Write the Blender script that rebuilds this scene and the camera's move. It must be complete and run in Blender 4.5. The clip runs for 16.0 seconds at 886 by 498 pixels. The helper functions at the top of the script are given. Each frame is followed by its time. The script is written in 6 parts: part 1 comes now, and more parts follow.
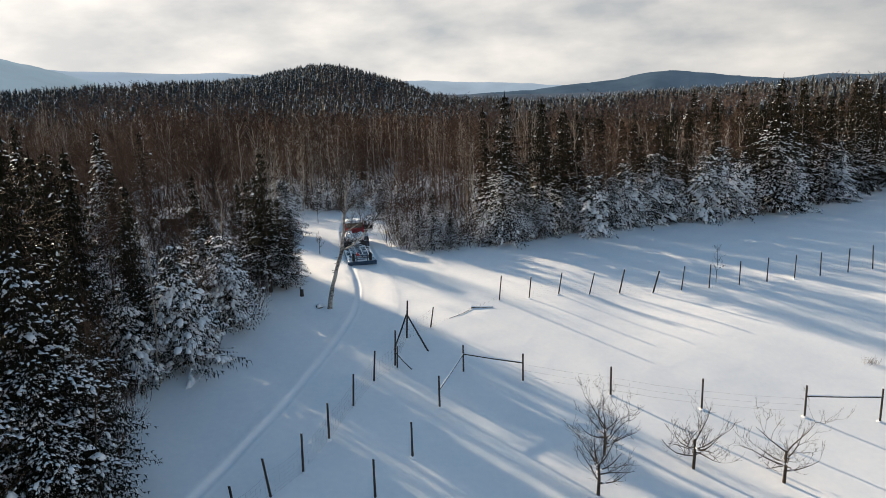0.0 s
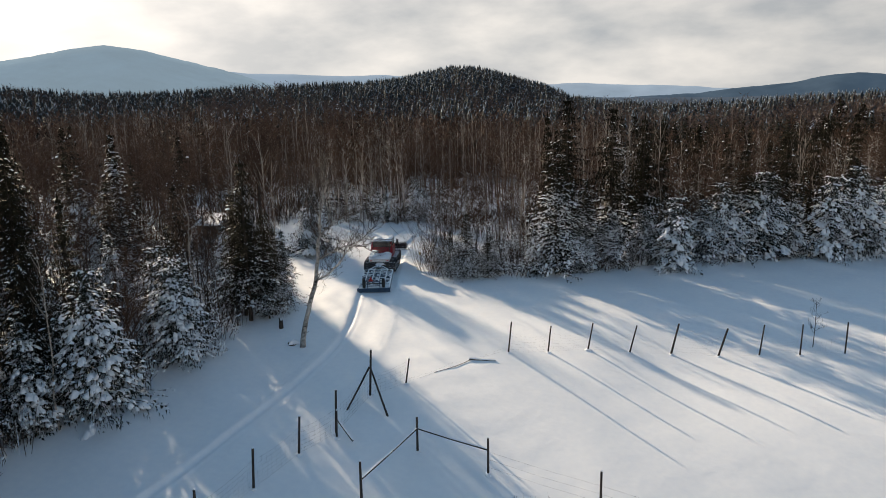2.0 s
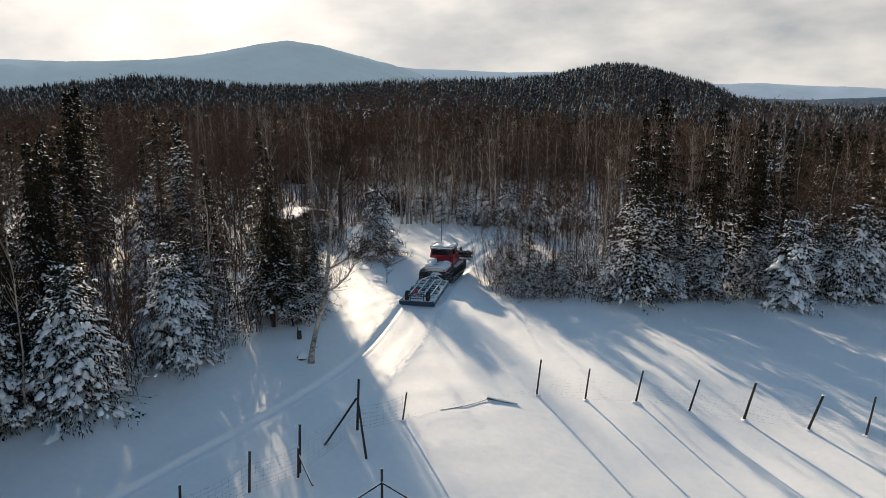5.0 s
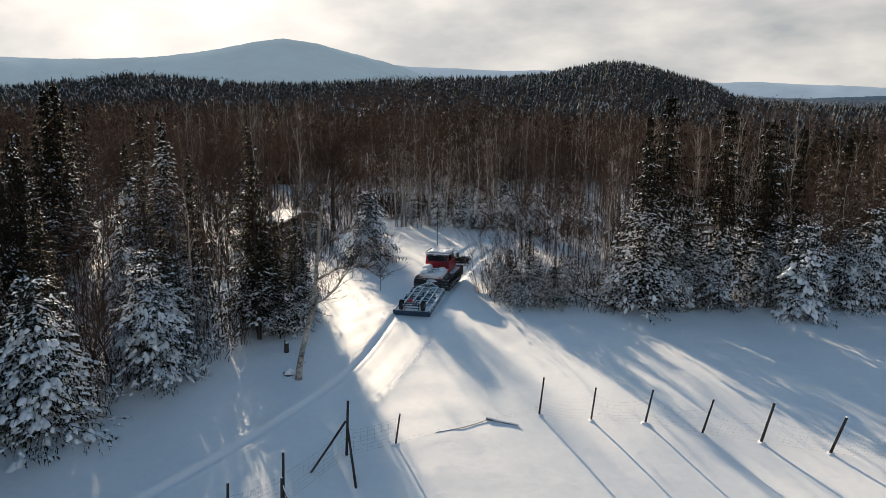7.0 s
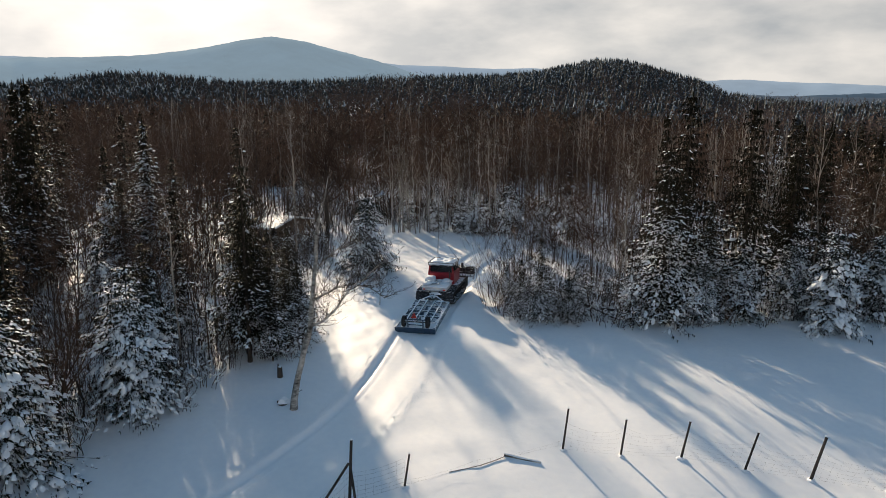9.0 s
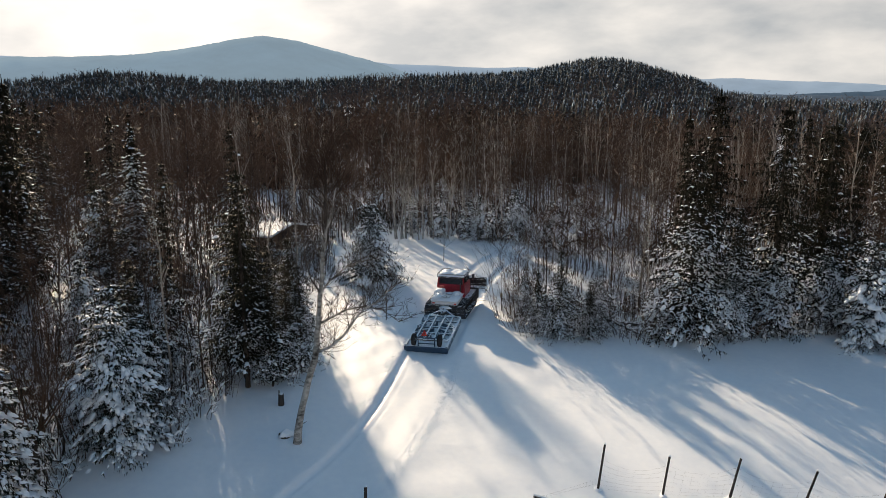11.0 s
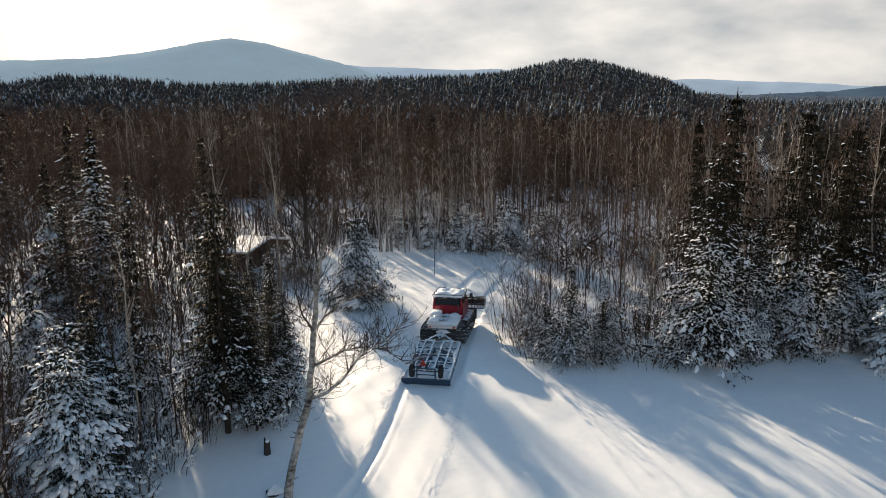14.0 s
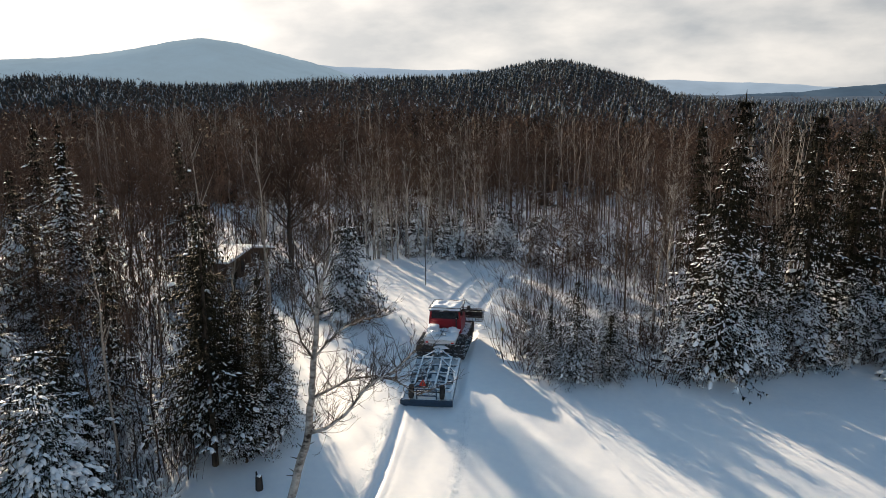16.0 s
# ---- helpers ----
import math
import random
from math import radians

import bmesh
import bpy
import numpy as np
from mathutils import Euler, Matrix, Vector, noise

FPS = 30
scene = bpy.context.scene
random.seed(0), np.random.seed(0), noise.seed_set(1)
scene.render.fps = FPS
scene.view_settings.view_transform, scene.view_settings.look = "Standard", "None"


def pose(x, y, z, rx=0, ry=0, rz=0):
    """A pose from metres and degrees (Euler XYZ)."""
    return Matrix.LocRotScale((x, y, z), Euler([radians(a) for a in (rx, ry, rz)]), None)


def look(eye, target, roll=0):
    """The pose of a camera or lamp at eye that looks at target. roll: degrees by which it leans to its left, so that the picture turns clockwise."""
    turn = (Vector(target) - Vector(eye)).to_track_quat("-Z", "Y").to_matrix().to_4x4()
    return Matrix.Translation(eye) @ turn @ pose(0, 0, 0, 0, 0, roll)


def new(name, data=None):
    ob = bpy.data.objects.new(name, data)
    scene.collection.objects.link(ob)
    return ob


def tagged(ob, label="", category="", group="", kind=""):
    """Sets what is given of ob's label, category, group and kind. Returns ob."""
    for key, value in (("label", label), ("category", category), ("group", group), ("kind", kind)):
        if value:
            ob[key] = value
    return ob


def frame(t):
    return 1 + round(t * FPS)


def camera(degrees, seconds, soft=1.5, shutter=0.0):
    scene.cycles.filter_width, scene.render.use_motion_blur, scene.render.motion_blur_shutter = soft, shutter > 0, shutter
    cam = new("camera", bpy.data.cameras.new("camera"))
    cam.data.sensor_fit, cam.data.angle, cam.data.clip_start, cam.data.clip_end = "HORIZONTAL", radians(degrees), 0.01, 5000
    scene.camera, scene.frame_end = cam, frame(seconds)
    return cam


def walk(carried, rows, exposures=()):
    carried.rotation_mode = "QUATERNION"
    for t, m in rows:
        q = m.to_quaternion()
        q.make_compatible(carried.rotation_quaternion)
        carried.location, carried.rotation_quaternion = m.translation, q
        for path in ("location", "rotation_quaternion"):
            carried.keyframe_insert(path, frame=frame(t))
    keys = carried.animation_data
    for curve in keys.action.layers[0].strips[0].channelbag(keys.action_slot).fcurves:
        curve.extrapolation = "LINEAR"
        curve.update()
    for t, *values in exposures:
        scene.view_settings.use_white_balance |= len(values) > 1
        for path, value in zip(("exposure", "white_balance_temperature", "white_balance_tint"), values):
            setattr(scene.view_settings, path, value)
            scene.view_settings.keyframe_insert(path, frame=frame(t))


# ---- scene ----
cam = camera(64.6, 16.0, soft=0.6)
PATH = [
    (0, (0.349, 0.146, 16.996), (0.292, 2.495, 16.507), -2.1),
    (0.5, (2.227, 3.178, 16.975), (2.065, 5.522, 16.490), -2),
    (1, (4.598, 6.025, 16.926), (4.328, 8.362, 16.450), -2),
    (1.5, (7.180, 8.668, 16.889), (6.774, 10.986, 16.420), -1.9),
    (2, (9.542, 11.258, 16.811), (8.981, 13.544, 16.345), -1.5),
    (2.5, (11.635, 13.630, 16.738), (10.920, 15.875, 16.278), -1.1),
    (3, (13.196, 15.592, 16.628), (12.332, 17.784, 16.174), -0.6),
    (3.5, (14.392, 17.029, 16.583), (13.387, 19.162, 16.130), -0.2),
    (3.7, (14.612, 17.536, 16.585), (13.579, 19.652, 16.124), -0.6),
    (6, (14.507, 20.554, 16.651), (13.452, 22.658, 16.180), 0.1),
    (6.5, (14.024, 21.198, 16.646), (12.977, 23.305, 16.176), -0),
    (7, (13.460, 21.811, 16.711), (12.421, 23.921, 16.236), 0),
    (7.5, (12.794, 22.548, 16.772), (11.766, 24.664, 16.295), -0),
    (8, (12.102, 23.292, 16.774), (11.084, 25.411, 16.295), 0),
    (8.5, (11.496, 24.035, 16.766), (10.483, 26.158, 16.288), 0),
    (9, (10.936, 24.716, 16.808), (9.928, 26.840, 16.327), -0.1),
    (9.2, (10.697, 24.982, 16.798), (9.690, 27.107, 16.318), -0.1),
    (11.5, (7.946, 27.728, 16.985), (6.966, 29.864, 16.501), -0.3),
    (12, (7.414, 28.234, 17.041), (6.439, 30.372, 16.560), -0.4),
    (12.5, (6.815, 28.800, 17.082), (5.854, 30.946, 16.600), -0.4),
    (13, (6.414, 29.278, 17.140), (5.462, 31.428, 16.657), -0.5),
    (13.5, (6.002, 29.768, 17.138), (5.076, 31.930, 16.657), -0.6),
    (14, (5.554, 30.197, 17.132), (4.655, 32.370, 16.654), -0.6),
    (14.5, (5.050, 30.592, 17.195), (4.169, 32.772, 16.715), -0.5),
    (15, (4.585, 31.022, 17.222), (3.719, 33.208, 16.742), -0.6),
    (15.5, (4.108, 31.472, 17.243), (3.262, 33.667, 16.765), -0.6),
    (16, (3.532, 31.898, 17.279), (2.711, 34.103, 16.801), -0.6),
]
walk(cam, [(t, look(eye, target, roll)) for t, eye, target, roll in PATH],
     exposures=((0.0, 1.13), (1.0, 1.09), (2.5, 0.96), (7.0, 0.90), (9.0, 0.93), (12.0, 1.03), (16.0, 1.10)))

# ---- world, sun ----
SUN_AZ, SUN_EL = -48.0, 18.3          # degrees from +y towards +x, and above the horizon
sun_dir = Vector((math.sin(radians(SUN_AZ)) * math.cos(radians(SUN_EL)), math.cos(radians(SUN_AZ)) * math.cos(radians(SUN_EL)), math.sin(radians(SUN_EL))))

world = bpy.data.worlds.new("winter_sky")
scene.world = world
world.use_nodes = True
wn, wl = world.node_tree.nodes, world.node_tree.links
wn.clear()
w_out = wn.new("ShaderNodeOutputWorld")
w_sky = wn.new("ShaderNodeTexSky")
w_sky.sky_type, w_sky.sun_disc = "NISHITA", False
w_sky.sun_elevation, w_sky.sun_rotation = radians(SUN_EL), radians(SUN_AZ % 360)
w_bg = wn.new("ShaderNodeBackground")
w_bg.inputs["Strength"].default_value = 0.074
w_sky.ozone_density, w_sky.dust_density = 0.7, 0.6
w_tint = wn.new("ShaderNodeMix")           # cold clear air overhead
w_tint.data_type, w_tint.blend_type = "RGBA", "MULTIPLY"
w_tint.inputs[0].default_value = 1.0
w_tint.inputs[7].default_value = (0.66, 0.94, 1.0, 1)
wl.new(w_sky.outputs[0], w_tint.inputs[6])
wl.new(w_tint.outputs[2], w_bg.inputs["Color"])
w_co = wn.new("ShaderNodeTexCoord")
w_map = wn.new("ShaderNodeMapping")
w_map.inputs["Scale"].default_value = (1.0, 1.0, 2.7)
wl.new(w_co.outputs["Generated"], w_map.inputs["Vector"])
w_n1 = wn.new("ShaderNodeTexNoise")
w_n1.inputs["Scale"].default_value, w_n1.inputs["Detail"].default_value, w_n1.inputs["Roughness"].default_value = 5.0, 8.0, 0.52
wl.new(w_map.outputs[0], w_n1.inputs["Vector"])
w_cover = wn.new("ShaderNodeValToRGB")     # how much cloud hides the blue
w_cover.color_ramp.elements[0].position, w_cover.color_ramp.elements[0].color = 0.0, (0.06, 0.06, 0.06, 1)
w_cover.color_ramp.elements[1].position, w_cover.color_ramp.elements[1].color = 0.13, (1, 1, 1, 1)
w_sep = wn.new("ShaderNodeSeparateXYZ")
wl.new(w_co.outputs["Generated"], w_sep.inputs[0])
w_open = wn.new("ShaderNodeMapRange")      # cloud decks close up towards the horizon, and open overhead
w_open.inputs[1].default_value, w_open.inputs[2].default_value, w_open.inputs[3].default_value, w_open.inputs[4].default_value = 0.22, 0.50, 0.0, -0.75
wl.new(w_sep.outputs["Z"], w_open.inputs[0])
w_high = wn.new("ShaderNodeMath")
w_high.operation = "ADD"
wl.new(w_open.outputs[0], w_high.inputs[0])
wl.new(w_n1.outputs["Fac"], w_high.inputs[1])
wl.new(w_high.outputs[0], w_cover.inputs["Fac"])
w_tone = wn.new("ShaderNodeValToRGB")      # cloud bellies and bright rims
w_tone.color_ramp.elements[0].position, w_tone.color_ramp.elements[0].color = 0.36, (0.262, 0.272, 0.280, 1)
w_tone.color_ramp.elements[1].position, w_tone.color_ramp.elements[1].color = 0.64, (0.47, 0.448, 0.42, 1)
wl.new(w_n1.outputs["Fac"], w_tone.inputs["Fac"])
w_dot = wn.new("ShaderNodeVectorMath")
w_dot.operation = "DOT_PRODUCT"
w_dot.inputs[1].default_value = sun_dir
wl.new(w_co.outputs["Generated"], w_dot.inputs[0])
w_pos = wn.new("ShaderNodeMath")
w_pos.operation, w_pos.inputs[1].default_value = "MAXIMUM", 0.0
wl.new(w_dot.outputs["Value"], w_pos.inputs[0])
w_pow = wn.new("ShaderNodeMath")
w_pow.operation, w_pow.inputs[1].default_value = "POWER", 14.0
wl.new(w_pos.outputs[0], w_pow.inputs[0])
w_glow = wn.new("ShaderNodeMix")           # thin cloud shines round the sun
w_glow.data_type = "RGBA"
w_glow.blend_type = "ADD"
wl.new(w_pow.outputs[0], w_glow.inputs[0])
wl.new(w_tone.outputs[0], w_glow.inputs[6])
w_glow.inputs[7].default_value = (0.36, 0.31, 0.26, 1)
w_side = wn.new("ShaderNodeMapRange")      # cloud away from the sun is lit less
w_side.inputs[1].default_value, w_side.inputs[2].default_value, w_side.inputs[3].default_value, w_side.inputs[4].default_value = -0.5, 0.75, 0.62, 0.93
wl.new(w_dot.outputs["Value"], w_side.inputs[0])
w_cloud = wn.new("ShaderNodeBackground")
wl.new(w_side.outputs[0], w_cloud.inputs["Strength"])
wl.new(w_glow.outputs[2], w_cloud.inputs["Color"])
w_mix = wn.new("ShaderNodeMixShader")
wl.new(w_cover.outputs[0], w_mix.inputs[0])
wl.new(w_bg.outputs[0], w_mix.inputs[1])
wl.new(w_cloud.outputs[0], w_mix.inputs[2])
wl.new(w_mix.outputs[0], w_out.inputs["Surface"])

sun = new("sun", bpy.data.lights.new("sun", "SUN"))
sun.data.energy, sun.data.angle, sun.data.color = 5.2, radians(0.7), (1.0, 0.80, 0.57)
sun.matrix_world = look(sun_dir * 300, (0, 0, 0))

# ---- materials ----
def mat(name, dark, light, rough=0.7, scale=4.0, bump=0.0, bump_scale=None, metal=0.0, stretch=(1, 1, 1), coat=None, spread=(0.35, 0.65), vary=0.0):
    """Two-tone grain at one scale, broken by a second coarser one, with relief."""
    m = bpy.data.materials.new(name)
    m.use_nodes = True
    nt, ln = m.node_tree.nodes, m.node_tree.links
    p = nt["Principled BSDF"]
    p.inputs["Roughness"].default_value, p.inputs["Metallic"].default_value = rough, metal
    if rough >= 0.7:
        p.inputs["Specular IOR Level"].default_value = 0.03
    co = nt.new("ShaderNodeTexCoord")
    mp = nt.new("ShaderNodeMapping")
    mp.inputs["Scale"].default_value = stretch
    ln.new(co.outputs["Object"], mp.inputs["Vector"])
    n1 = nt.new("ShaderNodeTexNoise")
    n1.inputs["Scale"].default_value, n1.inputs["Detail"].default_value = scale, 6.0
    n2 = nt.new("ShaderNodeTexNoise")
    n2.inputs["Scale"].default_value, n2.inputs["Detail"].default_value = scale * 0.13, 3.0
    ln.new(mp.outputs[0], n1.inputs["Vector"])
    ln.new(mp.outputs[0], n2.inputs["Vector"])
    av = nt.new("ShaderNodeMath")
    av.operation = "MULTIPLY_ADD"
    av.inputs[1].default_value = 0.5
    ln.new(n1.outputs["Fac"], av.inputs[0])
    hf = nt.new("ShaderNodeMath")
    hf.operation, hf.inputs[1].default_value = "MULTIPLY", 0.5
    ln.new(n2.outputs["Fac"], hf.inputs[0])
    ln.new(hf.outputs[0], av.inputs[2])
    rp = nt.new("ShaderNodeValToRGB")
    rp.color_ramp.elements[0].position, rp.color_ramp.elements[1].position = spread
    rp.color_ramp.elements[0].color, rp.color_ramp.elements[1].color = (*dark, 1), (*light, 1)
    ln.new(av.outputs[0], rp.inputs["Fac"])
    last = rp.outputs[0]
    if vary:
        oi = nt.new("ShaderNodeObjectInfo")
        hs = nt.new("ShaderNodeHueSaturation")
        vr = nt.new("ShaderNodeMapRange")
        vr.inputs[3].default_value, vr.inputs[4].default_value = 1 - vary, 1 + vary
        ln.new(oi.outputs["Random"], vr.inputs[0])
        ln.new(vr.outputs[0], hs.inputs["Value"])
        ln.new(last, hs.inputs["Color"])
        last = hs.outputs[0]
    if coat:                                # snow lying on faces that look up: (amount, scale, colour)
        ge = nt.new("ShaderNodeNewGeometry")
        sp = nt.new("ShaderNodeSeparateXYZ")
        ln.new(ge.outputs["Normal"], sp.inputs[0])
        ab = nt.new("ShaderNodeMath")
        ab.operation = "ABSOLUTE"
        ln.new(sp.outputs["Z"], ab.inputs[0])
        n3 = nt.new("ShaderNodeTexNoise")
        n3.inputs["Scale"].default_value, n3.inputs["Detail"].default_value = coat[1], 4.0
        ln.new(co.outputs["Object"], n3.inputs["Vector"])
        ad = nt.new("ShaderNodeMath")
        ad.operation = "MULTIPLY_ADD"
        ad.inputs[1].default_value = 0.45
        ln.new(ab.outputs[0], ad.inputs[0])
        ln.new(n3.outputs["Fac"], ad.inputs[2])
        cr = nt.new("ShaderNodeMapRange")
        cr.inputs[1].default_value, cr.inputs[2].default_value = 1.02 - coat[0], 1.12 - coat[0]
        ln.new(ad.outputs[0], cr.inputs[0])
        mx = nt.new("ShaderNodeMix")
        mx.data_type = "RGBA"
        ln.new(cr.outputs[0], mx.inputs[0])
        ln.new(last, mx.inputs[6])
        mx.inputs[7].default_value = (*coat[2], 1)
        last = mx.outputs[2]
    ln.new(last, p.inputs["Base Color"])
    if bump:
        nb = n1
        if bump_scale:
            nb = nt.new("ShaderNodeTexNoise")
            nb.inputs["Scale"].default_value, nb.inputs["Detail"].default_value = bump_scale, 5.0
            ln.new(mp.outputs[0], nb.inputs["Vector"])
        bp = nt.new("ShaderNodeBump")
        bp.inputs["Strength"].default_value, bp.inputs["Distance"].default_value = bump, 0.05
        ln.new(nb.outputs["Fac"], bp.inputs["Height"])
        ln.new(bp.outputs[0], p.inputs["Normal"])
    return m


SNOW_WHITE = (0.86, 0.88, 0.91)
M_snow = mat("snow_ground", (0.83, 0.85, 0.88), (0.90, 0.91, 0.92), 0.62, 3.0, 0.35, 1.3)
M_clump = mat("snow_clumps", (0.82, 0.85, 0.89), (0.90, 0.92, 0.94), 0.65, 6.0, 0.5, 9.0)
M_needle = mat("spruce_needles", (0.009, 0.0085, 0.006), (0.030, 0.026, 0.016), 0.75, 3.0, vary=0.25, coat=(-0.12, 5.0, (0.75, 0.78, 0.82)))
M_needle_frost = mat("snowy_needles", (0.010, 0.013, 0.010), (0.034, 0.036, 0.026), 0.75, 3.0, vary=0.2, coat=(0.14, 4.5, SNOW_WHITE))
M_needle_mid = mat("dusted_needles", (0.011, 0.011, 0.008), (0.034, 0.031, 0.020), 0.75, 2.0, coat=(-0.11, 1.6, (0.60, 0.65, 0.72)))
M_bark = mat("spruce_bark", (0.035, 0.028, 0.024), (0.10, 0.080, 0.065), 0.9, 9.0, 0.6, stretch=(1, 1, 0.3))
M_twig = mat("bare_twigs", (0.050, 0.033, 0.025), (0.140, 0.092, 0.068), 0.8, 2.0, vary=0.35)
M_twig_grey = mat("grey_twigs", (0.04, 0.033, 0.029), (0.13, 0.105, 0.09), 0.8, 2.0, vary=0.3)
M_birch = mat("birch_bark", (0.045, 0.040, 0.036), (0.54, 0.51, 0.47), 0.75, 5.0, 0.4, stretch=(1, 1, 1.6), spread=(0.36, 0.57), vary=0.2)
M_poplar = mat("pale_bark", (0.11, 0.096, 0.084), (0.40, 0.355, 0.31), 0.8, 3.0, 0.3, stretch=(1, 1, 2.0), spread=(0.3, 0.6), vary=0.3)
M_post = mat("weathered_post", (0.030, 0.026, 0.025), (0.090, 0.078, 0.070), 0.9, 8.0, 0.6, stretch=(1, 1, 0.2), vary=0.2)
M_wire = mat("rusty_wire", (0.06, 0.055, 0.052), (0.14, 0.12, 0.11), 0.6, 30.0, metal=0.6)
M_red = mat("red_paint", (0.20, 0.005, 0.013), (0.30, 0.008, 0.020), 0.35, 6.0)
M_white = mat("white_paint", (0.62, 0.63, 0.65), (0.76, 0.77, 0.78), 0.5, 5.0)
M_black = mat("black_steel", (0.015, 0.015, 0.017), (0.045, 0.045, 0.05), 0.5, 7.0, coat=(0.20, 5.0, (0.75, 0.78, 0.82)))
M_rubber = mat("rubber", (0.018, 0.018, 0.019), (0.05, 0.05, 0.052), 0.85, 10.0, 0.3)
M_track = mat("snowy_track", (0.03, 0.03, 0.033), (0.12, 0.12, 0.125), 0.8, 8.0, 0.3, coat=(0.10, 7.0, SNOW_WHITE))
M_drag = mat("blue_grey_steel", (0.05, 0.085, 0.12), (0.12, 0.17, 0.22), 0.55, 6.0, coat=(0.46, 4.0, SNOW_WHITE))
M_blade = mat("dark_blue_steel", (0.016, 0.040, 0.075), (0.034, 0.072, 0.125), 0.5, 6.0, coat=(0.02, 5.0, SNOW_WHITE))
M_smv = mat("orange_red_reflector", (0.62, 0.03, 0.02), (0.75, 0.05, 0.03), 0.4, 10.0)
M_yellow = mat("yellow_plastic", (0.42, 0.32, 0.12), (0.55, 0.43, 0.18), 0.5, 10.0)
M_board = mat("cabin_boards", (0.08, 0.055, 0.04), (0.17, 0.12, 0.085), 0.85, 7.0, 0.4, stretch=(1, 1, 0.2))
M_grass = mat("dry_grass", (0.13, 0.105, 0.08), (0.27, 0.225, 0.17), 0.9, 5.0)
M_glass = bpy.data.materials.new("window_glass")
M_glass.use_nodes = True
g_p = M_glass.node_tree.nodes["Principled BSDF"]
g_p.inputs["Base Color"].default_value = (0.02, 0.022, 0.025, 1)
g_p.inputs["Roughness"].default_value, g_p.inputs["Transmission Weight"].default_value = 0.06, 0.25
M_lamp = bpy.data.materials.new("work_light_lens")
M_lamp.use_nodes = True
l_p = M_lamp.node_tree.nodes["Principled BSDF"]
l_p.inputs["Base Color"].default_value = (0.9, 0.9, 0.85, 1)
l_p.inputs["Emission Color"].default_value, l_p.inputs["Emission Strength"].default_value = (1.0, 0.96, 0.85, 1), 3.0
# needle tone greyed with painted air haze; the coat is dusted snow
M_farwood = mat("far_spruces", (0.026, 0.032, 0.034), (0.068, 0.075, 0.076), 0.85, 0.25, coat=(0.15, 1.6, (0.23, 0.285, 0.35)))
M_fartwig = mat("bare_wood_mass", (0.045, 0.027, 0.020), (0.155, 0.100, 0.073), 0.85, 0.22)
def some_pale(m, share, pale):
    """A share of the loose pieces of a joined mesh, the birch stems, is pale."""
    nt, ln = m.node_tree.nodes, m.node_tree.links
    p = nt["Principled BSDF"]
    src = p.inputs["Base Color"].links[0].from_socket
    ge = nt.new("ShaderNodeNewGeometry")
    th = nt.new("ShaderNodeMath")
    th.operation, th.inputs[1].default_value = "LESS_THAN", share
    ln.new(ge.outputs["Random Per Island"], th.inputs[0])
    mx = nt.new("ShaderNodeMix")
    mx.data_type = "RGBA"
    ln.new(th.outputs[0], mx.inputs[0])
    ln.new(src, mx.inputs[6])
    mx.inputs[7].default_value = (*pale, 1)
    ln.new(mx.outputs[2], p.inputs["Base Color"])


# distant twigs: air haze is put into this paler, greyer brown
M_farbare = mat("hazed_far_wood", (0.060, 0.046, 0.041), (0.150, 0.112, 0.098), 0.85, 0.05)
some_pale(M_fartwig, 0.11, (0.24, 0.190, 0.155))
M_brush = mat("snowy_brush", (0.040, 0.030, 0.025), (0.105, 0.076, 0.060), 0.85, 1.5)
some_pale(M_brush, 0.08, (0.70, 0.73, 0.77))


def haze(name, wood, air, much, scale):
    """Far wooded land seen through much air, whose haze is painted as emission."""
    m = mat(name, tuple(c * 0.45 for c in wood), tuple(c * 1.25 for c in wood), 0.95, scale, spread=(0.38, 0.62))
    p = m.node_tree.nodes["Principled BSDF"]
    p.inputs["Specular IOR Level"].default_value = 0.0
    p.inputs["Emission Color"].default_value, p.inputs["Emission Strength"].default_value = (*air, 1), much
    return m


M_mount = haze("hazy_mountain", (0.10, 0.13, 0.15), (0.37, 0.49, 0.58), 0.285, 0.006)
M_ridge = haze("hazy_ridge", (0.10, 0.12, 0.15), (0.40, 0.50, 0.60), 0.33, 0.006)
M_hump = haze("hazed_blue_hill", (0.03, 0.042, 0.055), (0.13, 0.21, 0.31), 0.17, 0.01)
M_plain = haze("hazed_plain", (0.06, 0.07, 0.085), (0.17, 0.24, 0.33), 0.14, 0.012)

# ---- mesh helpers ----
def raw(name, verts, faces, material, parent=None, label="", smooth=False):
    """Links verts and faces as one mesh object, under parent if there is one."""
    me = bpy.data.meshes.new(name)
    me.from_pydata([tuple(v) for v in verts], [], faces)
    me.materials.append(material)
    if smooth:
        me.shade_smooth()
    me.update()
    ob = new(name, me)
    ob.parent = parent
    if label:
        ob["label"] = label
    return ob


def part(name, bm, material, parent=None, label=""):
    me = bpy.data.meshes.new(name)
    bm.to_mesh(me)
    bm.free()
    me.materials.append(material)
    ob = new(name, me)
    ob.parent = parent
    if label:
        ob["label"] = label
    return ob


def thing(name, m, label, category, group=""):
    ob = new(name)
    ob.empty_display_size = 0.3
    ob.matrix_world = m
    return tagged(ob, label, category, group)


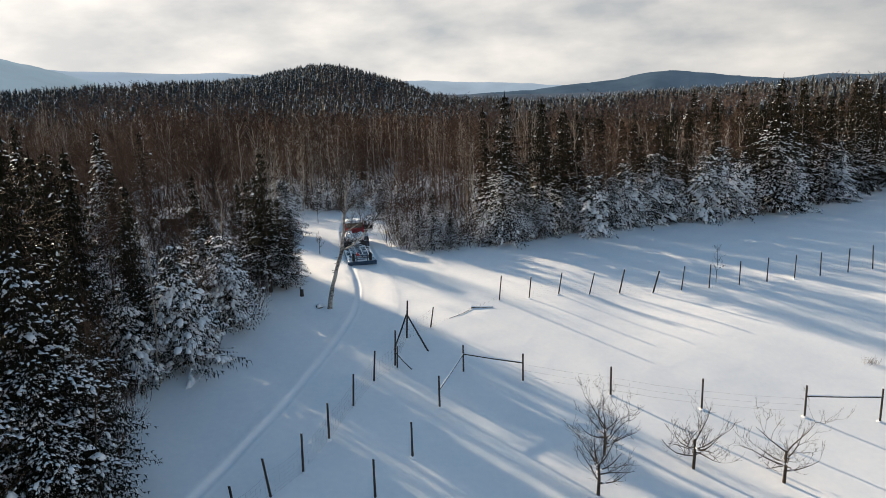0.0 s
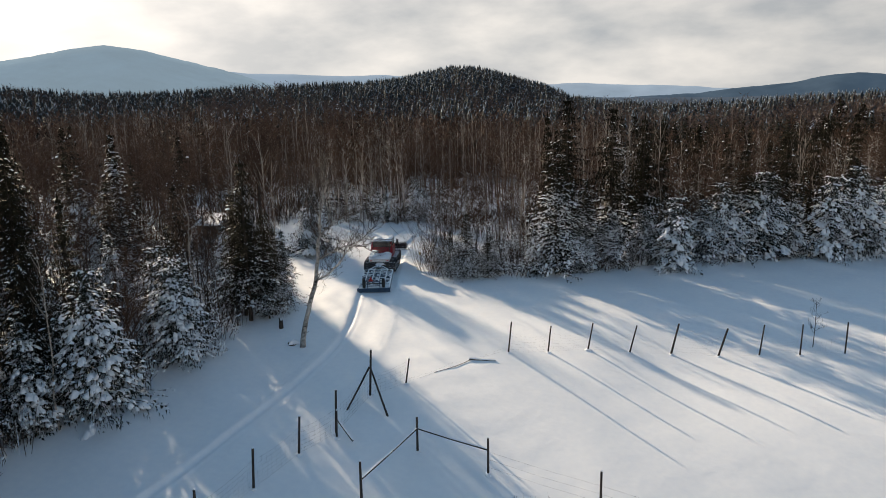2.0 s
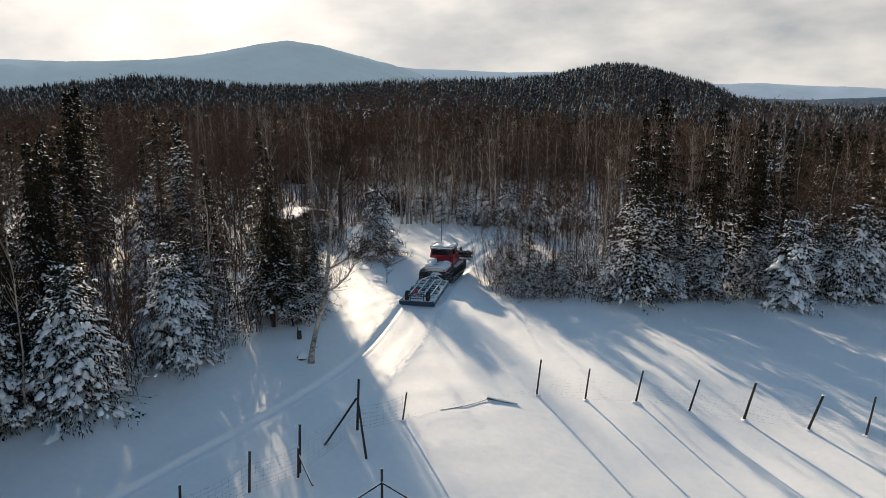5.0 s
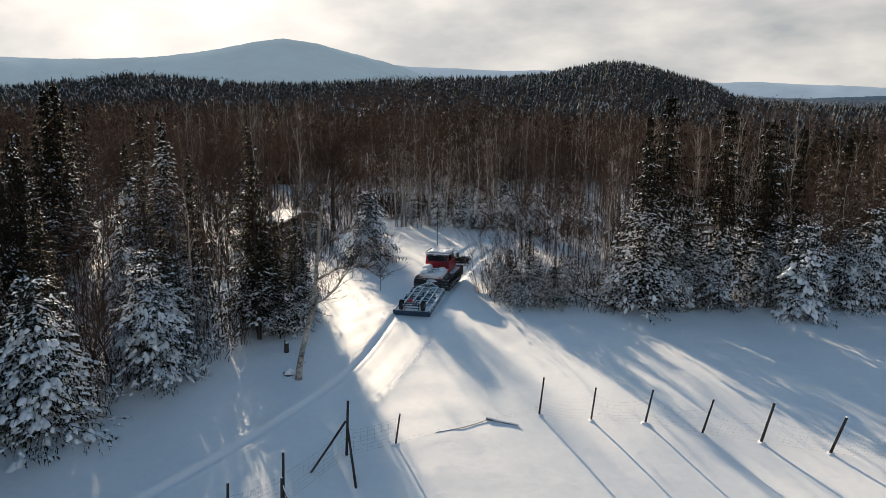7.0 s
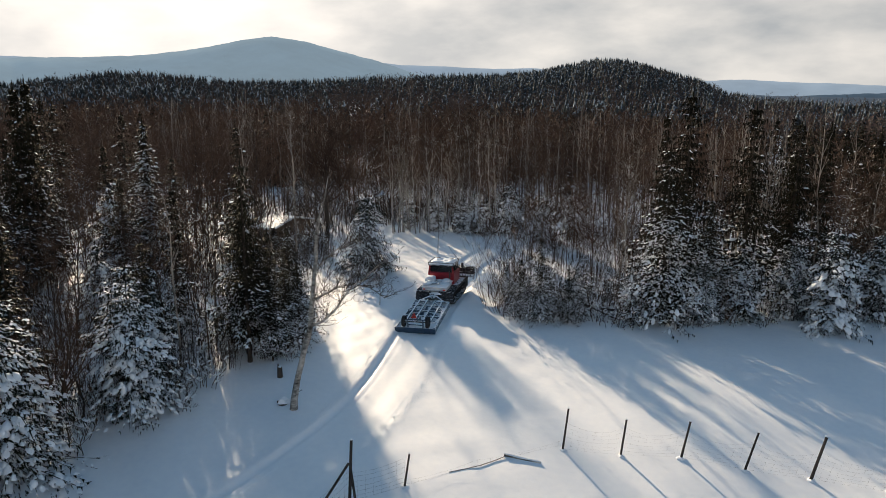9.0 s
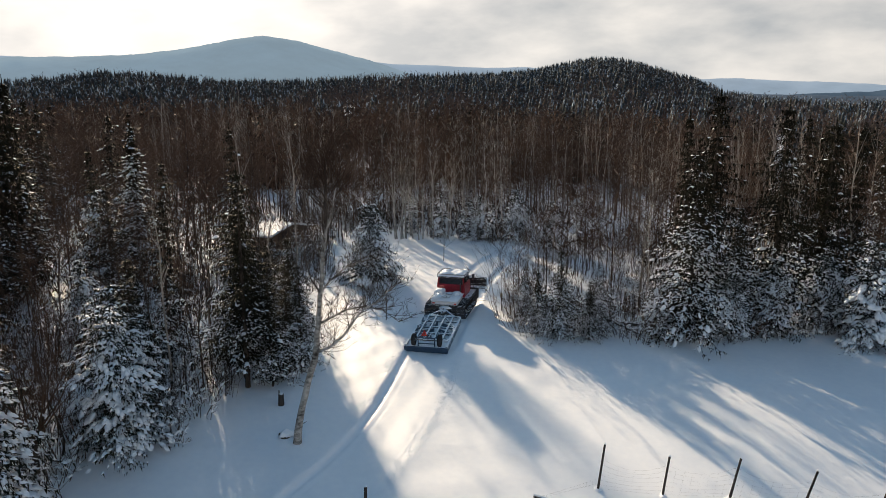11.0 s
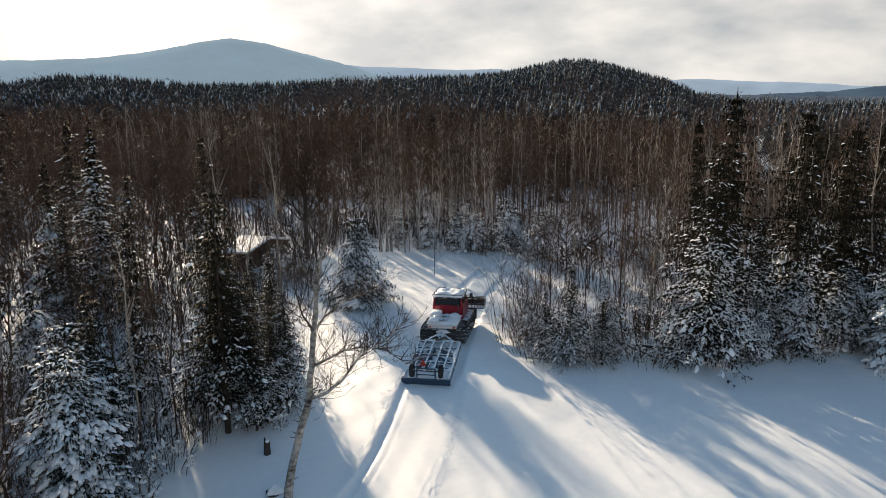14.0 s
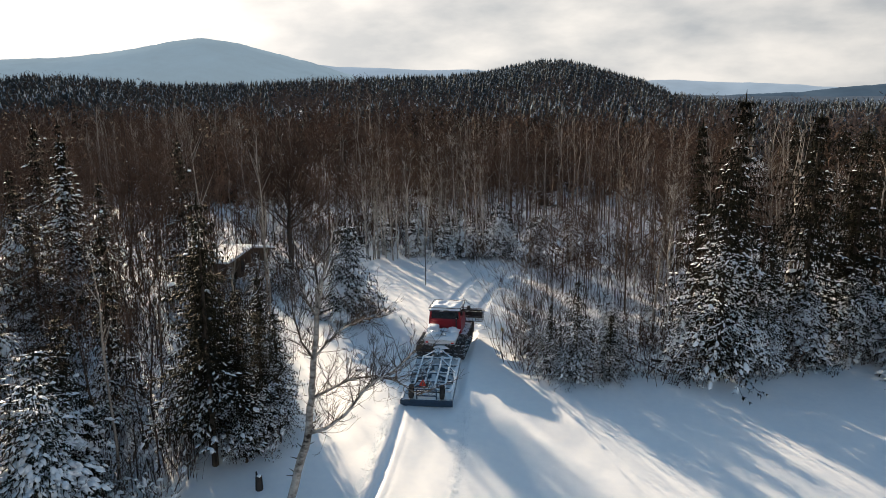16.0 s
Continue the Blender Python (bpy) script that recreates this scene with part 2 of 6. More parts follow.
def box(size, at=(0, 0, 0), turn=(0, 0, 0), bevel=0.02, bm=None):
    """A box with softened edges, centred at a place; joined to bm if one is given."""
    one = bmesh.new()
    bmesh.ops.create_cube(one, size=1.0)
    bmesh.ops.scale(one, vec=size, verts=one.verts)
    if bevel:
        bmesh.ops.bevel(one, geom=list(one.edges), offset=bevel, segments=1, affect="EDGES")
    bmesh.ops.transform(one, matrix=pose(*at, *turn), verts=one.verts)
    if bm is None:
        return one
    me = bpy.data.meshes.new("joined")
    one.to_mesh(me)
    one.free()
    bm.from_mesh(me)
    bpy.data.meshes.remove(me)
    return bm


def tube(V, F, pts, radii, sides=5, cap=False):
    """A tapered tube along points, appended to vertex and face lists."""
    base = len(V)
    n = len(pts)
    ref = Vector((0.13, 0.31, 0.94))
    for i in range(n):
        a, b = pts[max(i - 1, 0)], pts[min(i + 1, n - 1)]
        d = Vector(b) - Vector(a)
        if d.length < 1e-6:
            d = Vector((0, 0, 1))
        d.normalize()
        u = d.cross(ref)
        if u.length < 0.05:
            u = d.cross(Vector((1, 0, 0)))
        u.normalize()
        w = d.cross(u)
        for k in range(sides):
            an = 2 * math.pi * k / sides
            V.append(Vector(pts[i]) + (u * math.cos(an) + w * math.sin(an)) * radii[i])
    for i in range(n - 1):
        for k in range(sides):
            k2 = (k + 1) % sides
            F.append((base + i * sides + k, base + i * sides + k2, base + (i + 1) * sides + k2, base + (i + 1) * sides + k))
    if cap:
        F.append(tuple(base + (n - 1) * sides + k for k in range(sides)))
        F.append(tuple(base + k for k in reversed(range(sides))))


def ribbon(V, F, a, b, w0, w1, rnd):
    """A thin two-faced twig."""
    a, b = Vector(a), Vector(b)
    d = (b - a)
    s = d.cross(Vector((rnd.uniform(-1, 1), rnd.uniform(-1, 1), rnd.uniform(-1, 1))))
    if s.length < 1e-6:
        return
    s.normalize()
    i = len(V)
    V += [a - s * w0, a + s * w0, b + s * w1, b - s * w1]
    F.append((i, i + 1, i + 2, i + 3))


def lump(V, F, c, rx, ry, rz, yaw, rnd, drop=0.0):
    """A lump of lying snow: a dome with an uneven rim that hangs down a little."""
    i = len(V)
    cy, sy = math.cos(yaw), math.sin(yaw)
    for ring, (f, h) in enumerate(((1.0, -0.35), (0.72, 0.55))):
        for k in range(6):
            an = math.pi / 3 * k + rnd.uniform(-0.3, 0.3)
            q = f * rnd.uniform(0.75, 1.2)
            x, y = math.cos(an) * rx * q, math.sin(an) * ry * q
            V.append(Vector((c[0] + x * cy - y * sy, c[1] + x * sy + y * cy, c[2] + rz * h * rnd.uniform(0.7, 1.2) - drop * x / max(rx, 0.01))))
    V.append(Vector((c[0], c[1], c[2] + rz * rnd.uniform(0.85, 1.1))))
    for k in range(6):
        k2 = (k + 1) % 6
        F.append((i + k, i + k2, i + 6 + k2, i + 6 + k))
        F.append((i + 6 + k, i + 6 + k2, i + 12))


# ---- the lie of the land ----
CX, CY = 8.0, 20.0
ROAD_Y = (-60, 15, 28, 33, 38, 43, 50, 55, 60, 65, 70, 78, 86, 95, 110, 140)
ROAD_X = (-28, -14.0, -10.7, -9.6, -8.3, -7.3, -6.1, -6.4, -7.7, -9.1, -10.3, -11.7, -12.2, -10.5, -4, 12)
SKY_AZ = (-180, -75, -58, -54, -49, -46, -41, -36, -30, -24, -20, -17, -13, -10.5, -8, -5.5, -3, 0, 5, 13, 20, 27, 35, 60, 180)
SKY_EL = (0.6, 0.9, 1.3, 1.75, 2.4, 2.3, 1.85, 1.9, 2.15, 2.35, 2.4, 2.65, 3.4, 3.3, 2.6, 1.9, 0.9, 0.45, 0.1, 0.35, 0.55, 0.8, 0.75, 0.6, 0.6)


def sstep(v):
    v = np.clip(v, 0, 1)
    return v * v * (3 - 2 * v)


def road_x(y):
    y = np.asarray(y, float)
    return (np.interp(y - 3, ROAD_Y, ROAD_X) + np.interp(y, ROAD_Y, ROAD_X) * 2 + np.interp(y + 3, ROAD_Y, ROAD_X)) / 4


def land(x, y):
    """Height of the ground without the fine tracks; works on arrays."""
    x, y = np.asarray(x, float), np.asarray(y, float)
    t = np.tanh((y - 44.0) / 17.0)
    xx = 45 * np.tanh(x / 45) / 10
    z = 0.514 - 0.868 * xx + 2.655 * t + 0.402 * xx * t
    z = z - 0.38 * sstep((x - 8) / 7) * np.exp(-((y - 57.5 - 0.25 * (x - 15)) / 9) ** 2)
    r = np.hypot(x - CX, y - CY)
    az = np.degrees(np.arctan2(x - CX, y - CY))
    el = np.interp(az, SKY_AZ, SKY_EL)
    r0 = np.interp(az, (-180, -60, -25, -16, -6, 2, 30, 180), (320, 330, 350, 430, 430, 300, 260, 260))
    crest = 17.0 + r0 * np.tan(np.radians(el)) - 7.2
    up = sstep((r - 85) / (r0 - 85))
    z = z + (crest - z) * up ** 1.3
    z = z - (crest + 30) * sstep((r - r0) / 450)
    z = z + 0.05 * np.sin(x * 0.35 + 1.0) * np.sin(y * 0.28) + 0.03 * np.sin(x * 0.9 + y * 0.7)
    return z


def zland(x, y):
    return float(land(x, y))


def fine(x, y):
    """Tracks and the groomed strip on top of the land."""
    c = road_x(y)
    d = x - c
    z = np.zeros_like(d)
    done = sstep((63.6 - y) / 1.5)                       # groomed up to the machine
    strip = np.exp(-(d / 1.55) ** 8)
    ragged = 0.5 + 0.5 * np.sin(y * 9.1 + np.sin(y * 3.7) * 2)
    berm = np.exp(-((d + 1.75) / 0.22) ** 2) + 0.35 * np.exp(-((d - 1.70) / 0.24) ** 2)
    lip = np.exp(-((d + 1.95) / 0.40) ** 2) * 0.022 + np.exp(-((d - 1.9) / 0.40) ** 2) * 0.008
    clod = np.abs(np.sin(x * 13.1 + y * 5.3) * np.sin(y * 11.7 - x * 4.1))
    z += done * (-0.085 * strip * (1 - 0.85 * sstep((d + 0.2) / 1.4)) + berm * (0.015 + 0.04 * ragged * clod) + lip * (0.5 + 0.4 * clod) - 0.07 * np.exp(-((d + 1.42) / 0.17) ** 6) - 0.018 * np.exp(-((d + 0.92) / 0.05) ** 2) + 0.012 * np.exp(-((d - 1.30) / 0.06) ** 2))
    rut = np.exp(-((np.abs(d) - 1.15) / 0.30) ** 4)
    far = 1 - done
    z += far * (-0.13 * rut + 0.025 * np.exp(-((np.abs(d) - 1.65) / 0.2) ** 2) * ragged)
    near = np.exp(-(d / 30.0) ** 2)
    z += near * (1 - strip * done) * (0.010 * np.sin(x * 1.31 + y * 0.77 + 1.7 * np.sin(y * 0.41 - x * 0.23)) + 0.007 * np.sin(x * 2.17 - y * 1.63 + 2.1 * np.sin(x * 0.57 + y * 0.31)) + 0.004 * np.sin(x * 3.9 + y * 3.1 + 2.4 * np.sin(y * 0.9)))
    return z


def lines(pieces):
    out = []
    for a, b, step in pieces:
        out += list(np.arange(a, b, step))
    return np.array(out)


gx = np.concatenate([-np.geomspace(4600, 62, 40), lines(((-60, -20, 0.8), (-20, -13.5, 0.3), (-13.5, -4.0, 0.075), (-4.0, 2.0, 0.3), (2.0, 70, 0.8))), np.geomspace(72, 4600, 40)])
gy = np.concatenate([-np.geomspace(4600, 12, 22), lines(((-8, 24, 1.6), (24, 100, 0.33), (100, 180, 2.0))), np.geomspace(184, 4700, 45)])
GX, GY = np.meshgrid(gx, gy)
GZ = land(GX, GY) + fine(GX, GY)
nx, ny = len(gx), len(gy)
idx = np.arange(nx * ny).reshape(ny, nx)
quads = np.stack([idx[:-1, :-1], idx[:-1, 1:], idx[1:, 1:], idx[1:, :-1]], -1).reshape(-1, 4)
ground = raw("ground", np.stack([GX, GY, GZ], -1).reshape(-1, 3), quads.tolist(), M_snow, smooth=True)
tagged(ground, "white snow field with a groomed trail and tracks", "snow", kind="structure")


def ridge(name, material, dist, depth, az, el, label, rough=0.06):
    """A far range: crest heights by bearing, falling away in front and behind."""
    V, F = [], []
    na, nr = 220, 12
    for i in range(na):
        a = az[0] + (az[-1] - az[0]) * i / (na - 1)
        e = (np.interp(a - 0.5, az, el) + np.interp(a, az, el) * 2 + np.interp(a + 0.5, az, el)) / 4
        e += rough * noise.noise(Vector((a * 0.9, dist * 0.01, 0))) + rough * 0.5 * noise.noise(Vector((a * 3.7, 3.0, dist * 0.01)))
        top = 17 + dist * math.tan(radians(e))
        for j in range(nr):
            q = (j / (nr - 1) - 0.6) * 2
            h = math.exp(-(q * 1.25) ** 2)
            spur = 1 + 0.10 * noise.noise(Vector((a * 0.55, q * 2.0, 9.0)))
            r = dist + q * depth * spur
            V.append((CX + r * math.sin(radians(a)), CY + r * math.cos(radians(a)), -60 + (top + 60) * h))
    for i in range(na - 1):
        for j in range(nr - 1):
            F.append((i * nr + j, (i + 1) * nr + j, (i + 1) * nr + j + 1, i * nr + j + 1))
    return tagged(raw(name, V, F, material, smooth=True), label, "hill", kind="structure")


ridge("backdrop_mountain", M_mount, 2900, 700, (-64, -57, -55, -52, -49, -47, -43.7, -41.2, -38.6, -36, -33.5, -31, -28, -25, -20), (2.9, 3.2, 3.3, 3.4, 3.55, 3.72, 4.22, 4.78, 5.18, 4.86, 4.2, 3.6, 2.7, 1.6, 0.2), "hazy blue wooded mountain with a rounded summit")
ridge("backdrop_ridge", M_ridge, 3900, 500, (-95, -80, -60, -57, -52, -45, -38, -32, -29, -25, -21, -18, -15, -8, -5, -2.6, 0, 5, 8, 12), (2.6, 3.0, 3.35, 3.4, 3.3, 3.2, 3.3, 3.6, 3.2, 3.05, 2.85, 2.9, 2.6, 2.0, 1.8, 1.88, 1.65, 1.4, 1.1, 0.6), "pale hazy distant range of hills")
ridge("backdrop_hill", M_hump, 2700, 500, (-3, 2, 6, 8.7, 12.6, 14.7, 16.7, 19.5, 22.3, 25, 27.3, 29.4, 34, 45, 60), (0.3, 0.7, 0.8, 1.08, 1.35, 1.76, 1.87, 1.5, 1.1, 0.9, 1.14, 0.95, 0.9, 1.2, 0.5), "dark wooded hill far away, blue with haze")
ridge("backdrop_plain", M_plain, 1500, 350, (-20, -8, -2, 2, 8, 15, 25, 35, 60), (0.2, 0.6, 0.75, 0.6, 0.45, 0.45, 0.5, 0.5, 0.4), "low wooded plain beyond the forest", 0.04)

# ---- trees ----
def mesh_of(name, V, F, material, smooth=False):
    me = bpy.data.meshes.new(name)
    me.from_pydata([tuple(v) for v in V], [], F)
    me.materials.append(material)
    if smooth:
        me.shade_smooth()
    me.update()
    return me


def bough(Vn, Fn, Vs, Fs, root, az, ln, rise, sag, snow, rnd, dense, big=1.0):
    """One conifer limb: a drooping spine with narrow side sprays, and the snow that clings to them."""
    dx, dy = math.cos(az), math.sin(az)
    px, py = -dy, dx
    st = max(3, int(dense * (1.6 + ln * 2.3)))
    spine = []
    for i in range(st + 1):
        f = i / st
        spine.append(Vector((root[0] + dx * ln * f, root[1] + dy * ln * f, max(root[2] + ln * (rise * f - sag * f * f + 0.10 * f ** 4), min(root[2], 0.12 + 0.1 * f)))))
    for i in range(st):
        a, b = spine[i], spine[i + 1]
        f = (i + 0.6) / st
        w = ln * 0.36 * (1 - f) ** 0.6 * (0.45 + f) + 0.12
        patch = 0.50 + 1.1 * noise.noise(a * 0.8 + Vector((ln * 3.0, az, 3))) + 0.9 * noise.noise(a * 2.3 + Vector((az, 5, ln)))
        for sgn in (-1, 1):
            q = w * rnd.uniform(0.6, 1.3)
            fw = ln * 0.16 * rnd.uniform(0.6, 1.7) + 0.04
            side = Vector((dx * fw + px * sgn * q, dy * fw + py * sgn * q, -q * rnd.uniform(0.10, 0.60)))
            n = max(1, round(q / 0.19))
            for m in range(n):                # tufts of needles along the side twig
                c = a + side * ((m + 0.15) / n) + Vector((rnd.uniform(-.05, .05), rnd.uniform(-.05, .05), rnd.uniform(-.04, .04)))
                way = side.normalized() + Vector((dx, dy, 0)) * rnd.uniform(-0.3, 0.9) + Vector((rnd.uniform(-.35, .35), rnd.uniform(-.35, .35), rnd.uniform(-.35, .2)))
                way = way.normalized() * rnd.uniform(0.16, 0.34)
                half = Vector((-way.y, way.x, 0)) * rnd.uniform(0.11, 0.21)
                k = len(Vn)
                Vn += [c, c + way * 0.5 - half, c + way, c + way * 0.5 + half]
                Fn.append((k, k + 1, k + 2, k + 3))
                k = len(Vn)
                Vn += [c + way * 0.1, c + way * 0.5, c + way * 0.45 + Vector((rnd.uniform(-.08, .08), rnd.uniform(-.08, .08), -rnd.uniform(0.12, 0.30)))]
                Fn.append((k, k + 1, k + 2))
                if rnd.random() < snow * 1.25 * max(0.0, patch) ** 1.7 * (0.55 + 0.7 * f):
                    g = rnd.uniform(0.7, 1.2) * big * (0.75 + 0.45 * min(patch, 1.4))
                    k = len(Vs)
                    lift = Vector((0, 0, 0.02))
                    Vs += [c + lift - way * 0.15, c + way * 0.45 - half * 1.2 * g + lift, c + way * rnd.uniform(0.8, 1.05) + lift, c + way * 0.5 + half * 1.2 * g + lift, c + way * 0.45 + lift + Vector((0, 0, (0.04 + 0.05 * min(snow, 1.0)) * g))]
                    Fs += [(k, k + 1, k + 4), (k + 1, k + 2, k + 4), (k + 2, k + 3, k + 4), (k + 3, k, k + 4)]
        if rnd.random() < (snow - 0.4) * 0.8 * patch * (0.35 + 0.75 * f):
            g = rnd.choice((0.5, 0.7, 0.9, 1.1)) * rnd.uniform(0.8, 1.2) * big
            c = a + (b - a) * rnd.random() + Vector((px, py, 0)) * w * rnd.uniform(-0.5, 0.5)
            lump(Vs, Fs, c, 0.20 * g, 0.15 * g, 0.10 * g, az, rnd, drop=max(0.0, 2 * sag * f - rise) * 0.15)
    k = len(Vn)
    Vn += [spine[-2] + Vector((px, py, 0)) * 0.03, spine[-2] - Vector((px, py, 0)) * 0.03, spine[-1] + Vector((dx, dy, 0)) * 0.06]
    Fn.append((k, k + 1, k + 2))
    tube(Vn, Fn, [Vector(root), spine[-2]], [0.03, 0.012], 3)


def spruce(seed, H, R, snow=0.4, dense=1.0, frost=False, bare=0.06, power=0.85, sag=0.55, whorl=0.42, ragged=0.5, big=1.0, low=0.6, thin_top=0.55, lift=0.0):
    """Meshes of a spruce: trunk, needled crown, snow load. A bare top carries less snow."""
    rnd = random.Random(seed)
    Vt, Ft, Vn, Fn, Vs, Fs = [], [], [], [], [], []
    lean = (rnd.uniform(-0.2, 0.2), rnd.uniform(-0.2, 0.2))
    at = lambda z: (lean[0] * z / H, lean[1] * z / H, z)
    tube(Vt, Ft, [at(H * f) for f in (-0.02, 0.02, 0.3, 0.6, 0.85, 1.0)], [H * 0.011 + .04, H * 0.010 + .03, H * 0.008 + .02, H * 0.006 + .012, 0.03, 0.008], 6)
    z = H * bare
    while z < H * 0.985:
        f = z / H
        reach = R * (1 - f) ** power * (0.62 + 0.38 * min(1, f * 6))
        n = rnd.choice((5, 6, 6, 7)) if f < 0.8 else rnd.choice((4, 5))
        a0 = rnd.uniform(0, 6.28)
        for k in range(n):
            az = a0 + k * 6.283 / n + rnd.uniform(-0.35, 0.35)
            side = 1 + ragged * noise.noise(Vector((math.cos(az) * 1.3 + seed, math.sin(az) * 1.3, z * 0.55)))
            ln = max(0.18, min(1.3, side) * reach * rnd.uniform(0.62, 1.15))
            up = 0.10 + (0.55 + lift) * max(0, f - 0.62) - 0.25 * max(0, 0.5 - f)
            bough(Vn, Fn, Vs, Fs, at(min(H * 0.97, max(0.15, z + rnd.uniform(-0.6, 0.6) * whorl))), az, ln, up, sag * rnd.uniform(0.6, 1.2) * (1.1 - f * 0.7), snow * (1 if f < low else max(thin_top, 1 - (f - low) / 0.3)), rnd, dense, big)
        z += whorl * rnd.uniform(0.75, 1.2) * (1.15 - 0.5 * f)
    if frost and dense > 0.6:                # the great clumps that weigh a young tree down
        for _ in range(int(H * 11)):
            f = rnd.uniform(0.14, 0.84) ** 1.15
            az = rnd.uniform(0, 6.28)
            q = R * (1 - f) ** power * rnd.uniform(0.45, 0.95)
            big_g = rnd.uniform(0.40, 0.85) * (1.05 - 0.6 * f)
            for k in range(rnd.randint(4, 9)):           # snow that has run together along a bough
                g = big_g * rnd.uniform(0.6, 1.15)
                a2, q2 = az + rnd.uniform(-0.22, 0.22), q + rnd.uniform(-0.35, 0.3)
                lump(Vs, Fs, (math.cos(a2) * q2, math.sin(a2) * q2, H * f - q2 * sag * 0.5 + 0.1 - 0.5 * max(0, q2 - q) + rnd.uniform(-0.15, 0.15)), 0.34 * g, 0.27 * g, 0.15 * g, a2, rnd, drop=0.20 * g)
    tube(Vn, Fn, [at(H * 0.96), at(H * 1.02)], [0.06, 0.01], 3)
    return [("trunk", mesh_of("trunk", Vt, Ft, M_bark)), ("crown", mesh_of("crown", Vn, Fn, M_needle_frost if frost else M_needle)),
            ("snow_load", mesh_of("snow_load", Vs, Fs, M_clump, True))]


def grow_limb(V, F, p, d, ln, r, depth, rnd, tips, up=0.12, wander=0.25, thin=0.014, kids=(3, 5)):
    """A limb that wanders, tapers and forks; the thin ends are collected in tips."""
    pts, rad = [Vector(p)], [r]
    d = Vector(d).normalized()
    seg = 4 if depth > 1 else 3
    for i in range(seg):
        d = (d + Vector((rnd.uniform(-1, 1), rnd.uniform(-1, 1), rnd.uniform(-0.6, 1))) * wander + Vector((0, 0, up))).normalized()
        pts.append(pts[-1] + d * ln / seg)
        rad.append(max(thin * 0.5, r * (1 - 0.75 * (i + 1) / seg)))
    tube(V, F, pts, rad, 5 if depth > 1 else 3)
    if depth <= 0:
        tips.append((pts[-1], d, ln))
        return
    for _ in range(rnd.randint(*kids)):
        i = rnd.randint(1, seg)
        q = pts[i]
        s = Vector((rnd.uniform(-1, 1), rnd.uniform(-1, 1), rnd.uniform(-0.3, 0.7))).normalized()
        grow_limb(V, F, q, d * 0.55 + s * 0.8, ln * rnd.uniform(0.42, 0.68), max(thin, rad[i] * 0.6), depth - 1, rnd, tips, up, wander, thin, kids)
    tips.append((pts[-1], d, ln * 0.6))


def twigs(V, F, tips, rnd, each, size, wide=0.009, up=0.25):
    for p, d, ln in tips:
        for _ in range(each):
            s = (d + Vector((rnd.uniform(-1, 1), rnd.uniform(-1, 1), rnd.uniform(-0.5, 1))) * 0.9 + Vector((0, 0, up))).normalized()
            m = p - d * ln * rnd.uniform(0, 0.6)
            e = m + s * size * rnd.uniform(0.5, 1.2)
            ribbon(V, F, m, e, wide, wide * 0.4, rnd)
            if rnd.random() < 0.6:
                h = m + (e - m) * 0.5
                s2 = (s + Vector((rnd.uniform(-1, 1), rnd.uniform(-1, 1), rnd.uniform(-0.5, 1)))).normalized()
                ribbon(V, F, h, h + s2 * size * 0.5, wide * 0.8, wide * 0.3, rnd)


def bare_tree(seed, H, kind="twig", spread=0.35, first=0.35):
    """A leafless forest tree: slim trunk, rising limbs, fine twigs; some snow in the forks."""
    rnd = random.Random(seed)
    Vt, Ft, Vc, Fc, Vs, Fs, tips = [], [], [], [], [], [], []
    pts = [Vector((0, 0, -0.2))]
    for i in range(7):
        pts.append(Vector((pts[-1].x + rnd.uniform(-.26, .26), pts[-1].y + rnd.uniform(-.26, .26), H * (i + 1) / 7)))
    r0 = H * 0.0055 + 0.02
    rad = [r0 * (1 - 0.9 * i / 7) for i in range(8)]
    tube(Vt, Ft, pts, rad, 6)
    for i in range(int(H * 2.2)):
        f = first * 0.55 + (1 - first * 0.55) * rnd.random() ** 0.85
        k = min(6, int(f * 7))
        p = pts[k].lerp(pts[k + 1], f * 7 - k)
        a = rnd.uniform(0, 6.28)
        ln = H * spread * (1.08 - f) ** 0.7 * rnd.uniform(0.5, 1.0)
        grow_limb(*((Vt, Ft) if kind != "twig" else (Vc, Fc)), p, (math.cos(a), math.sin(a), rnd.uniform(0.5, 1.3)), ln, max(0.014, rad[k] * 0.42), 1, rnd, tips, up=0.16, wander=0.16, thin=0.012, kids=(2, 3))
        if rnd.random() < 0.09:
            lump(Vs, Fs, p + Vector((math.cos(a), math.sin(a), 0.6)) * 0.2, 0.12, 0.04, 0.03, a, rnd)
    tips.append((pts[-1], Vector((0, 0, 1)), H * 0.15))
    twigs(Vc, Fc, tips, rnd, 3, H * 0.085, 0.011)
    bark = {"twig": M_twig_grey, "birch": M_birch, "pale": M_poplar}[kind]
    return [("trunk", mesh_of("trunk", Vt, Ft, bark, True)), ("crown", mesh_of("crown", Vc, Fc, M_twig)), ("snow_load", mesh_of("snow_load", Vs, Fs, M_clump, True))]


